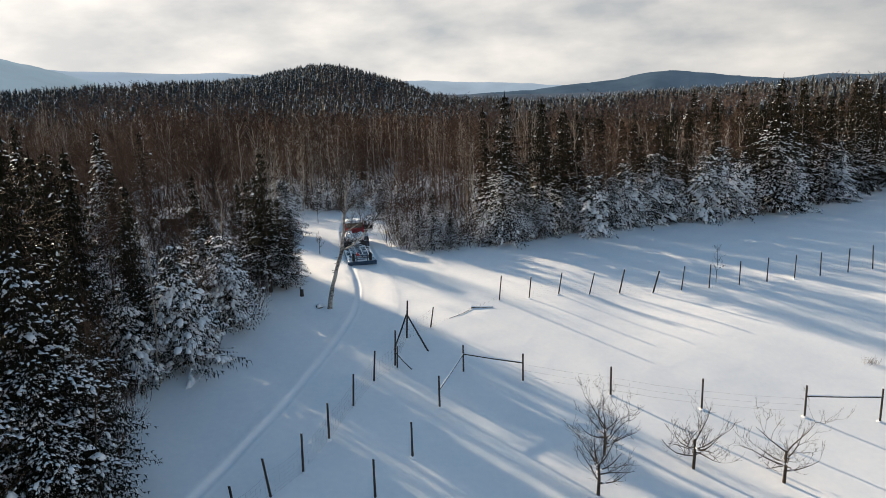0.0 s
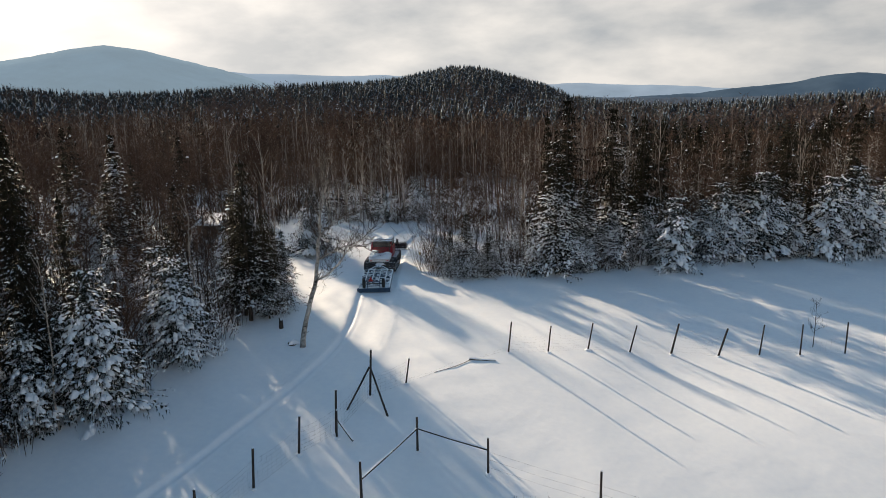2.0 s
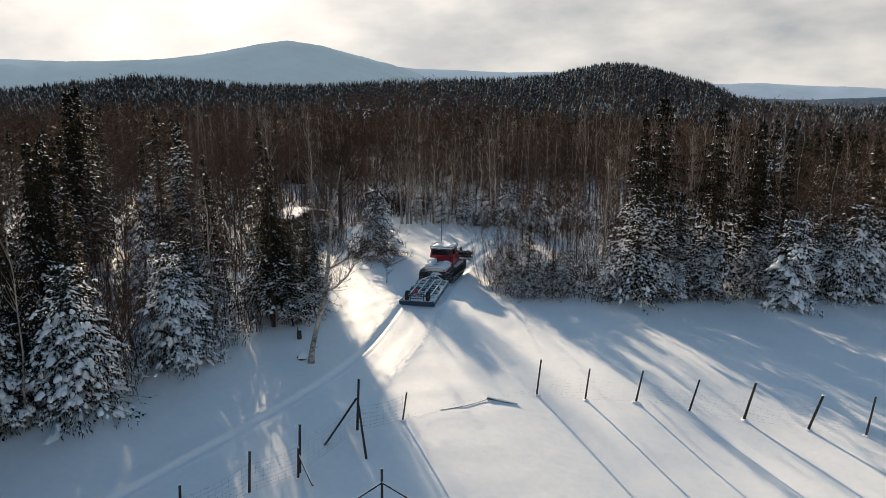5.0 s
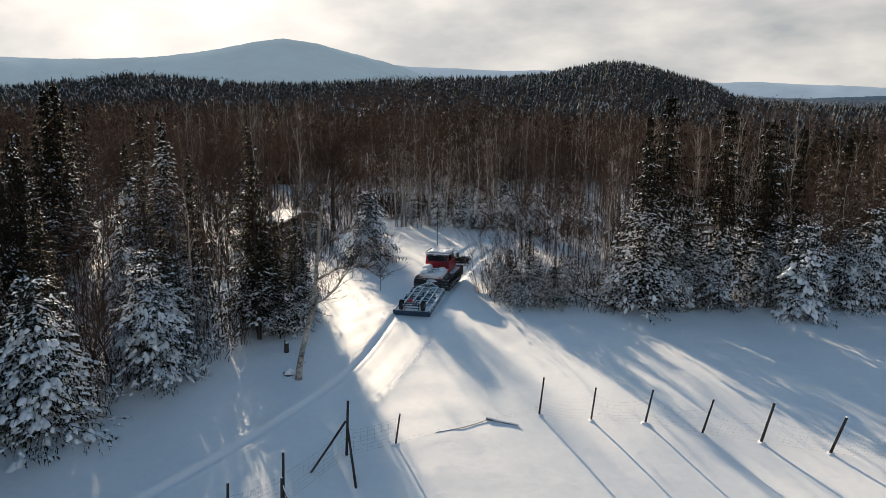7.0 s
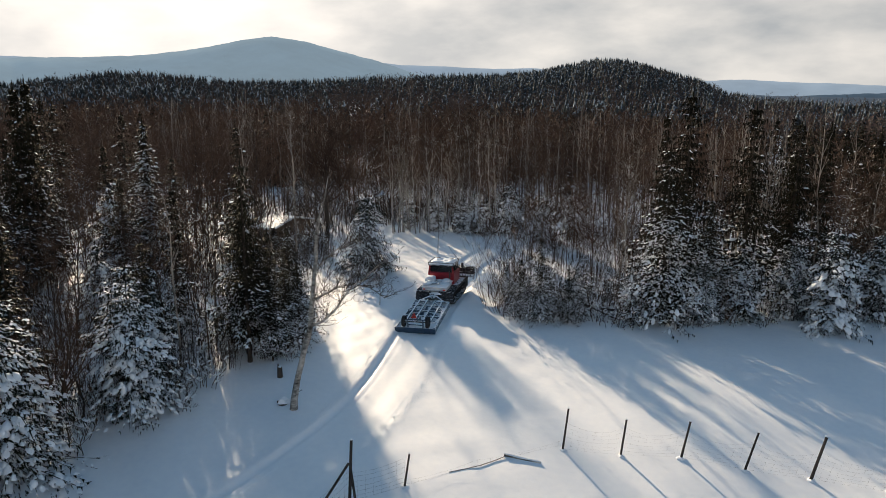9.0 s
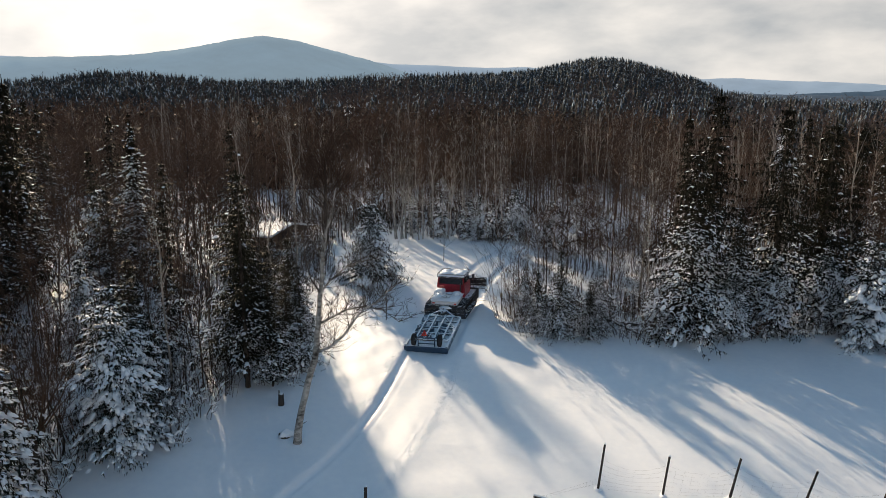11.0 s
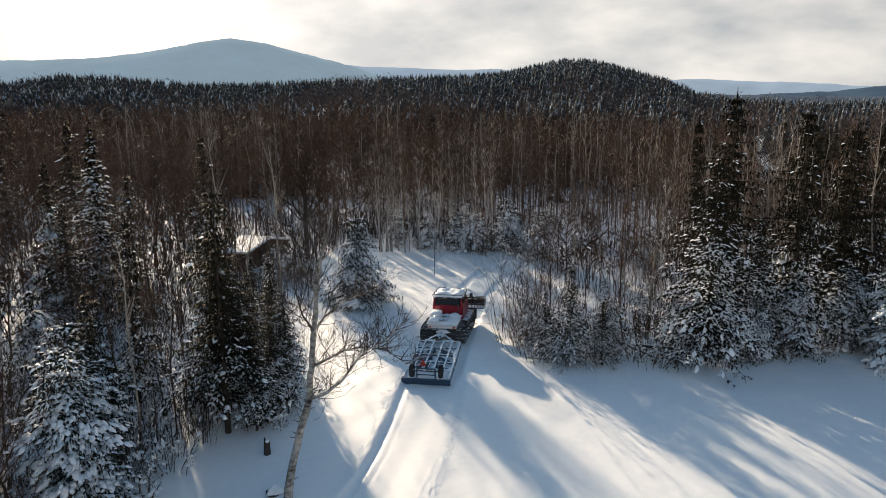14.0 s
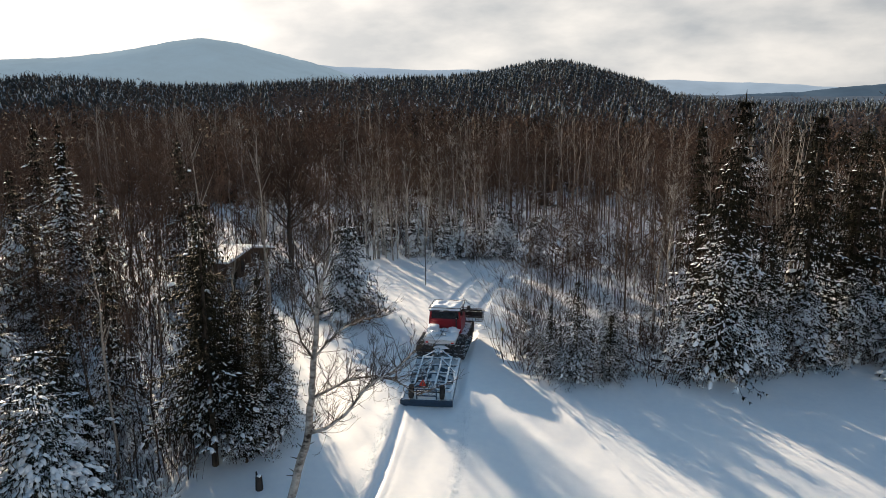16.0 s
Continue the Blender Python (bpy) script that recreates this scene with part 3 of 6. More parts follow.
def shrub(seed, H, W, snow=0.6, mat_twig=None):
    """A many-stemmed bush, bent under clots of snow."""
    rnd = random.Random(seed)
    Vc, Fc, Vs, Fs, tips = [], [], [], [], []
    for i in range(15):
        a, o = rnd.uniform(0, 6.28), rnd.uniform(0, W * 0.45)
        p = (math.cos(a) * o, math.sin(a) * o, -0.1)
        grow_limb(Vc, Fc, p, (math.cos(a) * 0.5, math.sin(a) * 0.5, 1.2), H * rnd.uniform(0.55, 1.0), 0.022, 1, rnd, tips, up=0.05, wander=0.25, thin=0.009, kids=(3, 4))
    twigs(Vc, Fc, tips, rnd, 4, H * 0.18, 0.006, up=0.1)
    for p, d, ln in tips:
        for _ in range(2):
            if rnd.random() < snow * 0.8:
                g = rnd.choice((0.4, 0.5, 0.7, 1.0))
                lump(Vs, Fs, p - d * ln * rnd.uniform(0, 0.9), 0.13 * g, 0.065 * g, 0.06 * g, math.atan2(d.y, d.x), rnd, drop=-0.6 * d.z * 0.13 * g)
    return [("crown", mesh_of("crown", Vc, Fc, mat_twig or M_twig_grey)), ("snow_load", mesh_of("snow_load", Vs, Fs, M_clump, True))]


def plant(name, parts, x, y, label, category, group, size=1.0, yaw=0.0, sink=0.05, tilt=(0, 0)):
    """Stands a tree on the ground; repeats share the meshes of their kind."""
    root = thing(name, pose(x, y, zland(x, y) - sink, tilt[0], tilt[1], yaw) @ Matrix.Scale(size, 4), label, category, group)
    for n, me in parts:
        if len(me.polygons):
            ob = new(n, me)
            ob.parent = root
            if n == "snow_load":
                ob["kind"] = "stuff"
    return root


tree_rnd = random.Random(11)

def left_edge(y):
    return float(np.interp(y, (0, 28, 35, 41, 47.7, 54.7, 57.5, 62, 67, 70, 76, 84), (-16, -15, -17.6, -17.5, -17.2, -14.2, -14.3, -16, -18, -20, -25, -26)))


def right_edge(x):
    return float(np.interp(x, (-6, 0.4, 5, 10, 16, 20, 29.5, 41, 63, 120), (68.5, 70.5, 72.5, 76.5, 79.5, 81.5, 86.5, 91, 105.5, 152)))


def wooded(x, y):
    """Whether the forest covers a place."""
    rx = float(road_x(y))
    if abs(x - rx) < 3.0 or (((x + 31.0) / 3.1) ** 2 + ((y - 77.4) / 2.9) ** 2) < 1:
        return False
    if x < rx:
        return x < left_edge(y) if y < 86 else (y > 89 or x < -27)
    if x > -6:
        return y > right_edge(x)
    return y > 72 and x > rx + 3.2


def cabin_view(x, y):
    """Open ground in front of the cabin."""
    return any(abs((x - ex) * (77 - ey) - (y - ey) * (-31 - ex)) / math.hypot(-31 - ex, 77 - ey) < 0.6 and y > 57 for ex, ey in ((13.4, 21.8), (8, 27), (4, 31.8))) and x > -32 and y < 77


def lane(x, y):
    """The thin strip of wood through which the low sun reaches the trail."""
    u = (x + 8) * math.sin(radians(SUN_AZ)) + (y - 60) * math.cos(radians(SUN_AZ))
    v = -(x + 8) * math.cos(radians(SUN_AZ)) + (y - 60) * math.sin(radians(SUN_AZ))
    return 4 < u < (33 if -4 < v < 0.8 else 60) and -28 < v < 4.4


def glade(x, y):
    """The gap beside the cabin through which the sun shines on the trail."""
    u = -0.743 * (x + 8) + 0.669 * (y - 60)
    return 3 < u < 37 and 35.1 < 0.669 * x + 0.743 * y < 41.6


# spruces of the forest edge, largest first: x, y, height, look
TALL = [spruce(101, 12, 2.7, 0.60, ragged=1.0, low=0.30, thin_top=0.03, big=1.0, dense=0.85), spruce(102, 12, 2.4, 0.42, power=0.9, ragged=0.9, low=0.4, thin_top=0.1), spruce(103, 12, 3.4, 0.70, power=0.50, ragged=1.3, low=0.35, thin_top=0.06, big=1.0, lift=0.15, dense=0.85), spruce(104, 12, 2.2, 0.22, power=0.9, ragged=1.0, low=0.4, thin_top=0.1)]
SNOWY = [
         spruce(111, 7, 2.5, 0.85, frost=True, sag=0.75, dense=0.85, whorl=0.34, bare=0.04, power=0.30, ragged=1.2, big=1.3), spruce(112, 7, 2.8, 0.8, frost=True, sag=1.05, dense=0.85, whorl=0.36, bare=0.06, power=0.40, ragged=1.2, big=1.25),
         spruce(113, 7, 2.3, 0.75, frost=True, sag=0.6, bare=0.05, power=0.7, ragged=1.1, big=1.0)]
SNOWY.append(spruce(114, 7, 2.75, 0.75, frost=True, sag=0.80, bare=0.06, power=0.34, ragged=0.8, big=1.1, whorl=0.24))
SMALL = [spruce(115, 7, 2.6, 1.0, dense=0.55, frost=True, sag=0.7, whorl=0.7, power=0.5, ragged=1.0, big=1.8), spruce(116, 7, 2.3, 0.9, dense=0.55, frost=True, sag=0.9, whorl=0.75, power=0.45, ragged=1.1, big=1.8)]
L_TALL, L_SNOW, L_MID = "tall dark green spruce flecked with snow at the forest edge", "young spruce bowed under a heavy load of snow", "dark spruce with snow lying on its lower boughs"
TALL += [spruce(105, 12, 3.1, 0.34, power=0.70, ragged=1.1, low=0.45, thin_top=0.25, bare=0.1, dense=0.85), spruce(106, 12, 3.0, 0.95, power=0.62, ragged=1.1, big=1.1, low=0.40, thin_top=0.06, lift=0.15)]
TALL += [spruce(107, 12, 2.7, 0.95, power=0.52, ragged=1.5, sag=0.28, whorl=0.55, bare=0.16, low=0.20, thin_top=0.05), spruce(108, 12, 2.4, 1.0, power=0.60, ragged=1.4, sag=0.35, whorl=0.52, bare=0.10, low=0.28, thin_top=0.05)]
TALL += [spruce(109, 12, 3.3, 1.45, power=0.62, ragged=1.5, whorl=0.40, sag=0.8, low=0.45, thin_top=0.2, big=0.85, dense=0.8), spruce(110, 12, 2.9, 0.75, power=0.55, ragged=1.2, whorl=0.40, low=0.3, thin_top=0.04, dense=0.8)]
CHEAP = [spruce(121, 12, 3.1, 0.62, power=0.80, ragged=1.2, whorl=0.55, dense=0.55, big=1.1, low=0.35, thin_top=0.05), spruce(122, 12, 3.3, 0.85, power=0.72, ragged=1.2, whorl=0.55, dense=0.55, big=1.1, low=0.4, thin_top=0.06), spruce(123, 12, 2.9, 0.50, power=0.85, ragged=1.2, whorl=0.55, dense=0.55, big=1.1, low=0.3, thin_top=0.05)]
TALL += [spruce(131, 12, 2.5, 0.80, power=0.85, whorl=0.28, ragged=0.7, low=0.72, thin_top=0.15, sag=0.6, big=0.95), spruce(132, 12, 2.4, 0.34, power=0.85, whorl=0.28, ragged=0.7, low=0.3, thin_top=0.3, sag=0.6), spruce(133, 12, 3.3, 0.62, power=0.6, ragged=1.2, whorl=0.36, sag=0.7, low=0.8, thin_top=0.3, big=1.25, dense=0.9)]
L_OPEN = "ragged dark conifer with an open crown and bare lower trunk"
KEY = [(-16.4, 28.4, 9.5, 12, L_MID), (-15.6, 24.2, 8.4, 12, L_MID), (-16.8, 25.8, 12.0, 12, L_TALL), (-15.5, 54.4, 9.2, 6, L_OPEN), (-13.6, 54.2, 4.6, 7, L_MID), (-14.0, 54.6, 7.4, 7, L_OPEN), (-13.5, 56.6, 5.8, 8, L_MID), (-15.9, 56.0, 6.2, 6, L_OPEN), (-31.8, 62.7, 11.75, 10, L_TALL), (-20.3, 54.0, 9.1, 7, L_MID), (-17.8, 49.6, 7.6, 6, L_OPEN), (-37.2, 56.8, 14.3, 11, L_TALL), (-39.6, 59.4, 14.6, 11, L_TALL), (-14.7, 53.6, 11.2, 6, L_OPEN), (-16.6, 55.2, 8.6, 7, L_OPEN), (-13.6, 55.6, 6.2, 7, L_MID), (-17.8, 57.6, 8.0, 1, L_TALL), (-15.5, 58.4, 6.6, 8, L_MID), (-17.5, 61.0, 5.6, 8, L_MID), (-20.2, 63.0, 5.0, 9, L_MID),
       (4.9, 71.0, 11.6, 8, L_MID), (-2.1, 67.0, 5.6, 8, L_MID), (-0.5, 67.8, 3.8, 5, L_MID), (-3.6, 67.3, 4.0, 8, L_MID), (5.4, 75.0, 15.0, 9, L_TALL), (9.4, 75.8, 14.4, 9, L_TALL), (7.4, 73.4, 8.0, 8, L_MID), (3.6, 79.6, 13.4, 3, L_TALL), (12.2, 78.6, 13.4, 6, L_OPEN), (41.0, 90.4, 17.3, 5, L_MID), (37.5, 90.0, 13.0, 7, L_OPEN), (46.5, 95.5, 16.8, 0, L_TALL),
       (51.5, 98.5, 14.0, 5, L_MID), (57.5, 103.0, 17.0, 0, L_TALL), (63.5, 107.5, 15.5, 0, L_TALL), (70.0, 113.0, 16.0, 2, L_TALL), (21.8, 83.0, 10.5, 5, L_MID), (25.6, 85.2, 12.2, 2, L_MID),
       (-18.6, 27.2, 15.8, 4, L_TALL), (-22.4, 31.5, 15.2, 4, L_TALL), (-20.3, 36.6, 13.6, 4, L_TALL), (-24.2, 40.4, 13.0, 1, L_TALL), (-21.0, 44.6, 10.5, 1, L_MID), (-18.6, 31.8, 10.5, 4, L_MID), (-21.5, 28.4, 13.0, 1, L_TALL),
       (-27.5, 47.5, 12.0, 4, L_TALL), (-17.8, 23.4, 11.5, 12, L_MID), (-25.0, 25.5, 15.0, 3, L_TALL), (-31.0, 36.0, 14.0, 0, L_TALL), (14.0, 82.0, 13.0, 3, L_TALL), (-36.0, 55.0, 11.0, 1, L_TALL), (-28.5, 57.5, 8.5, 2, L_MID),
       (-26.0, 35.5, 15.0, 4, L_TALL), (-19.0, 39.8, 9.5, 4, L_MID), (17.5, 84.5, 12.5, 0, L_TALL), (12.0, 79.0, 11.0, 6, L_OPEN), (29.0, 89.0, 12.5, 0, L_TALL), (33.5, 91.5, 14.0, 3, L_TALL),
       # added to deepen the shade on the trail; several stand out of view
       (-20.5, 20.5, 15.0, 4, L_TALL), (-23.8, 16.0, 14.5, 1, L_TALL), (-28.0, 29.5, 16.0, 4, L_TALL), (-22.8, 35.0, 15.2, 4, L_TALL), (-28.5, 41.0, 14.5, 4, L_TALL), (-25.0, 45.0, 12.5, 1, L_TALL), (-33.0, 44.0, 13.5, 4, L_TALL), (-19.8, 24.4, 13.5, 1, L_TALL), (-31.5, 50.5, 12.0, 4, L_TALL)]
for x, y, h, k, lab in KEY:
    plant("spruce_tree", TALL[k], x, y, lab, "tree", "spruces of the forest edge", h / 12, tree_rnd.uniform(0, 360))
SNOW_KEY = [(-15.9, 46.8, 6.6, 0), (-17.0, 41.2, 7.8, 1), (-17.6, 70.9, 6.2, 3), (15.1, 75.4, 6.6, 0), (29.8, 84.0, 8.0, 0), (32.6, 86.0, 9.0, 1), (-34.3, 61.2, 7.2, 2),
            (-5.2, 69.4, 3.0, 2), (-0.6, 69.8, 3.4, 1), (3.0, 70.4, 4.0, 2), (17.8, 79.6, 6.0, 1), (19.6, 80.8, 7.6, 1), (23.4, 83.4, 8.4, 3), (12.4, 77.4, 5.0, 3), (9.4, 75.0, 5.0, 1), (6.9, 72.8, 4.2, 3), (26.6, 84.6, 6.4, 2), (36.0, 88.2, 8.2, 2), (-18.3, 49.0, 6.5, 1), (20.3, 81.0, 5.5, 2), (44.0, 92.2, 8.0, 1), (54.0, 99.0, 8.5, 2), (-19.0, 38.6, 6.0, 2), (-16.5, 90.3, 4.6, 2), (-13.4, 91.8, 5.2, 1), (-20.6, 89.6, 4.4, 2), (-9.6, 90.6, 4.6, 0), (-24.0, 52.0, 6.0, 2), (-20.5, 60.5, 5.0, 2)]
for x, y, h, k in SNOW_KEY:
    plant("snowy_spruce", SNOWY[k], x, y, L_SNOW, "tree", "snow-laden young spruces", h / 7, tree_rnd.uniform(0, 360))

# dark conifers standing behind the edge of the field
stand_rnd = random.Random(23)
STAND = []
while len(STAND) < 54:
    x = 13 + 72 * stand_rnd.random() ** 0.6
    y = right_edge(x) + stand_rnd.uniform(3, 24)
    if all((x - a) ** 2 + (y - b) ** 2 > 7 for a, b, *_ in KEY + SNOW_KEY + STAND):
        STAND.append((x, y, stand_rnd.uniform(9.0, 13.5) * (1.2 if x > 34 else 1.0)))
for x, y, h in STAND:
    plant("spruce_tree", CHEAP[stand_rnd.randrange(3)], x, y, "dark conifer within the forest behind the snowy field", "tree", "spruces of the forest edge", h / 12, stand_rnd.uniform(0, 360))

# bare forest trees that stand nearest
BARE = [bare_tree(201, 11, "twig"), bare_tree(202, 12, "pale", 0.28), bare_tree(203, 10, "twig", 0.4), bare_tree(204, 12, "birch", 0.27, 0.45), bare_tree(205, 11, "pale", 0.3, 0.4), bare_tree(206, 9, "twig", 0.36), bare_tree(207, 13, "birch", 0.25, 0.5)]
B_LAB = ["leafless grey-barked forest tree with reddish-brown twigs", "slim leafless poplar with pale bark and fine brown twigs", "leafless forest tree with a spreading brown crown", "slender birch with white bark and bare twigs",
         "slim leafless poplar with pale bark and fine brown twigs", "young leafless tree with a bushy brown crown", "slender birch with white bark and bare twigs"]
placed = [(x, y) for x, y, *_ in KEY] + [(x, y) for x, y, *_ in SNOW_KEY]
n_near = 0
for _ in range(9000):
    x, y = tree_rnd.uniform(-62, 60), tree_rnd.uniform(20, 112)
    if not wooded(x, y) or n_near >= 225 or cabin_view(x, y) or (glade(x, y) and tree_rnd.random() > 0.08):
        continue
    depth = min(abs(x - left_edge(y)) if x < -8 else 99, abs(y - right_edge(x)) if x > -6 else 99, abs(y - 89) if -27 < x < -6 else 99)
    if depth > 16 or tree_rnd.random() > ((1.0 if x < 2 else 0.55) if depth < 9 else 0.5) or (lane(x, y) and tree_rnd.random() > (0.16 if x > -31 and y < 81 else 0.75)):
        continue
    if -25 < x < -15 and 46 < y < 68 and tree_rnd.random() < 0.5:
        continue
    if min((x - a) ** 2 + (y - b) ** 2 for a, b in placed) < 2.2:
        continue
    placed.append((x, y))
    n_near += 1
    k = tree_rnd.choice((0, 1, 1, 2, 3, 4, 4, 5, 6)) if x > -12 or y > 84 else tree_rnd.choice((0, 2, 5, 0, 2, 5, 5, 0))
    small = 0.62 if lane(x, y) else (0.75 if x < -14 and y < 72 else 0.9 if y > 84 else 1.0)
    plant("bare_tree" if k not in (3, 6) else "birch_tree", BARE[k], x, y, B_LAB[k], "tree", "leafless trees of the forest edge", small * tree_rnd.uniform(0.78, 1.12), tree_rnd.uniform(0, 360), tilt=(tree_rnd.uniform(-4, 4), tree_rnd.uniform(-4, 4)))

# the pale birches at the back of the clearing
CLUMPS = [(-23.5, 86.0), (-22.6, 86.3), (-21.9, 87.1), (-20.9, 88.3), (-20.2, 89.1), (-18.4, 89.9), (-16.4, 90.2), (-14.6, 91.4), (-22.8, 88.4), (-19.4, 91.0)]
for i in range(26):
    cx, cy = CLUMPS[i % 10]
    x, y = cx + tree_rnd.uniform(-0.55, 0.55), cy + tree_rnd.uniform(-0.5, 0.7)
    plant("birch_tree", BARE[tree_rnd.choice((3, 6, 6))], x, y, "slender pale-stemmed birch at the back of the clearing", "tree", "birches behind the clearing", tree_rnd.uniform(0.72, 0.92), tree_rnd.uniform(0, 360), tilt=(tree_rnd.uniform(-6, 6), tree_rnd.uniform(-6, 6)))
    placed.append((x, y))

SHRUBS = [shrub(301, 2.4, 2.2), shrub(302, 1.8, 1.8, 0.8), shrub(303, 2.8, 2.0, 0.4, M_twig), shrub(304, 1.4, 2.0, 0.7), shrub(305, 4.6, 2.6, 0.35, M_twig), shrub(306, 3.6, 2.4, 0.55)]
BUSH = [(-5.8, 69.0, 4), (-4.6, 68.8, 5), (-5.9, 71.4, 4), (-6.3, 74.6, 4), (-3.4, 69.6, 4), (-2.0, 68.4, 2), (-0.2, 69.6, 0), (1.6, 70.2, 4), (3.2, 70.6, 2), (6.4, 71.8, 0), (8.2, 73.6, 2), (10.6, 75.8, 5), (13.8, 77.6, 0), (-14.9, 57.6, 1), (-14.6, 57.0, 3), (-15.8, 51.6, 1), (-16.4, 49.2, 5), (-17.4, 46.0, 4),
        (-5.0, 67.6, 2), (-4.0, 66.9, 1), (-3.2, 68.6, 0), (-1.4, 67.6, 1), (-1.0, 68.8, 0), (0.9, 69.2, 3), (2.0, 68.9, 1), (4.0, 69.4, 3), (5.8, 70.6, 1), (7.4, 72.2, 3), (8.8, 73.4, 0), (11.2, 75.2, 3), (12.8, 76.4, 1), (18.6, 79.4, 3),
        (22.0, 81.4, 1), (26.5, 84.0, 3), (38.6, 88.6, 1), (-15.2, 50.4, 3), (-16.6, 44.0, 0), (-14.6, 48.4, 3), (-14.2, 56.0, 3), (-5.6, 70.2, 2), (-6.4, 73.0, 2), (-7.0, 76.0, 0), (-17.0, 72.0, 0), (-18.4, 37.2, 1), (-17.4, 33.6, 3), (-13.2, 55.0, 3)]
for x, y, k in BUSH:
    plant("shrub", SHRUBS[k], x, y, "leafless shrub with clots of snow on its twigs", "shrub", "shrubs along the forest edge", tree_rnd.uniform(0.75, 1.1), tree_rnd.uniform(0, 360))


# ---- the forest behind: too many to count ----
def as_tris(V, F):
    T = []
    for f in F:
        for k in range(1, len(f) - 1):
            T.append((f[0], f[k], f[k + 1]))
    return np.array([tuple(v) for v in V], np.float32), np.array(T, np.int32)


def bulk(name, templates, places, material, label, category):
    """Many copies of small templates in one mesh: places are x, y, z, size, yaw, template."""
    vs, ts, off = [], [], 0
    for x, y, z, s, a, k in places:
        V, T = templates[k]
        c, sn = math.cos(a) * s, math.sin(a) * s
        W = np.empty_like(V)
        W[:, 0], W[:, 1], W[:, 2] = V[:, 0] * c - V[:, 1] * sn + x, V[:, 0] * sn + V[:, 1] * c + y, V[:, 2] * s + z
        vs.append(W)
        ts.append(T + off)
        off += len(V)
    V, T = np.concatenate(vs), np.concatenate(ts)
    me = bpy.data.meshes.new(name)
    me.vertices.add(len(V))
    me.vertices.foreach_set("co", V.ravel())
    me.loops.add(T.size)
    me.loops.foreach_set("vertex_index", T.ravel())
    me.polygons.add(len(T))
    me.polygons.foreach_set("loop_start", np.arange(0, T.size, 3, dtype=np.int32))
    me.polygons.foreach_set("loop_total", np.full(len(T), 3, np.int32))
    me.materials.append(material)
    me.update()
    me.validate()
    return tagged(new(name, me), label, category, kind="stuff")


def small_bare(seed, H, limbs, subs, fine_twigs, wide, trunk):
    """A leafless tree of the wood: limbs that splay and turn up, side shoots and fine twigs."""
    rnd = random.Random(seed)
    V, F = [], []
    bend = [Vector((rnd.uniform(-.6, .6) * f, rnd.uniform(-.6, .6) * f, H * f * 0.95)) for f in (0, 0.25, 0.5, 0.75, 1)]
    if trunk:
        tube(V, F, bend, [0.060, 0.046, 0.034, 0.022, 0.010], 3)
    for i in range(limbs):
        f = 0.30 + 0.68 * (i + rnd.random()) / limbs
        k = min(3, int(f * 4))
        p, a = bend[k].lerp(bend[k + 1], f * 4 - k), i * 2.4 + rnd.uniform(-0.6, 0.6)
        ln = H * (0.09 + 0.30 * (1 - f) ** 0.65) * rnd.uniform(0.65, 1.2)
        ca, sa = math.cos(a), math.sin(a)
        m = p + Vector((ca * 0.85, sa * 0.85, rnd.uniform(0.25, 0.75))) * ln * 0.5
        e = m + Vector((ca * rnd.uniform(0.35, 0.85), sa * rnd.uniform(0.35, 0.85), 0.7)) * ln * 0.55
        ribbon(V, F, p, m, wide * 1.7, wide * 1.2, rnd)
        ribbon(V, F, m, e, wide * 1.2, wide * 0.45, rnd)
        for _ in range(subs):
            u = rnd.uniform(0.15, 1.0)
            q = p.lerp(m, u * 2) if u < 0.5 else m.lerp(e, u * 2 - 1)
            d = Vector((ca * 0.4 + rnd.uniform(-0.9, 0.9), sa * 0.4 + rnd.uniform(-0.9, 0.9), rnd.uniform(-0.1, 1.1))).normalized() * ln * rnd.uniform(0.22, 0.5)
            ribbon(V, F, q, q + d, wide, wide * 0.4, rnd)
            for _ in range(fine_twigs):
                q2 = q + d * rnd.uniform(0.2, 0.95)
                d2 = (d.normalized() + Vector((rnd.uniform(-1, 1), rnd.uniform(-1, 1), rnd.uniform(-0.4, 1)))).normalized() * d.length * rnd.uniform(0.4, 0.8)
                ribbon(V, F, q2, q2 + d2, wide * 0.65, wide * 0.25, rnd)
    return as_tris(V, F)


def small_fir(seed, H, tiers, arms):
    """A conifer of drooping kite-shaped boughs, whorl over whorl."""
    rnd = random.Random(seed)
    V, F = [], []
    tube(V, F, [(0, 0, 0), (0, 0, H)], [0.10, 0.01], 3)
    for t in range(tiers):
        f = t / tiers
        r = H * 0.20 * (1 - f) ** 0.75
        for i in range(arms if f < 0.7 else arms - 3):
            a = 6.2832 * i / arms + rnd.uniform(-0.4, 0.4)
            q, z = r * rnd.uniform(0.55, 1.2) + 0.12, H * (0.07 + 0.93 * f) + rnd.uniform(-0.5, 0.5) * H / tiers
            w, dip = q * rnd.uniform(0.22, 0.36), q * rnd.uniform(0.15, 0.6)
            ca, sa = math.cos(a), math.sin(a)
            k = len(V)
            V += [Vector((0, 0, z)), Vector((ca * q * 0.6 - sa * w, sa * q * 0.6 + ca * w, z - dip * 0.6)), Vector((ca * q, sa * q, z - dip)), Vector((ca * q * 0.6 + sa * w, sa * q * 0.6 - ca * w, z - dip * 0.6))]
            F.append((k, k + 1, k + 2, k + 3))
    return as_tris(V, F)


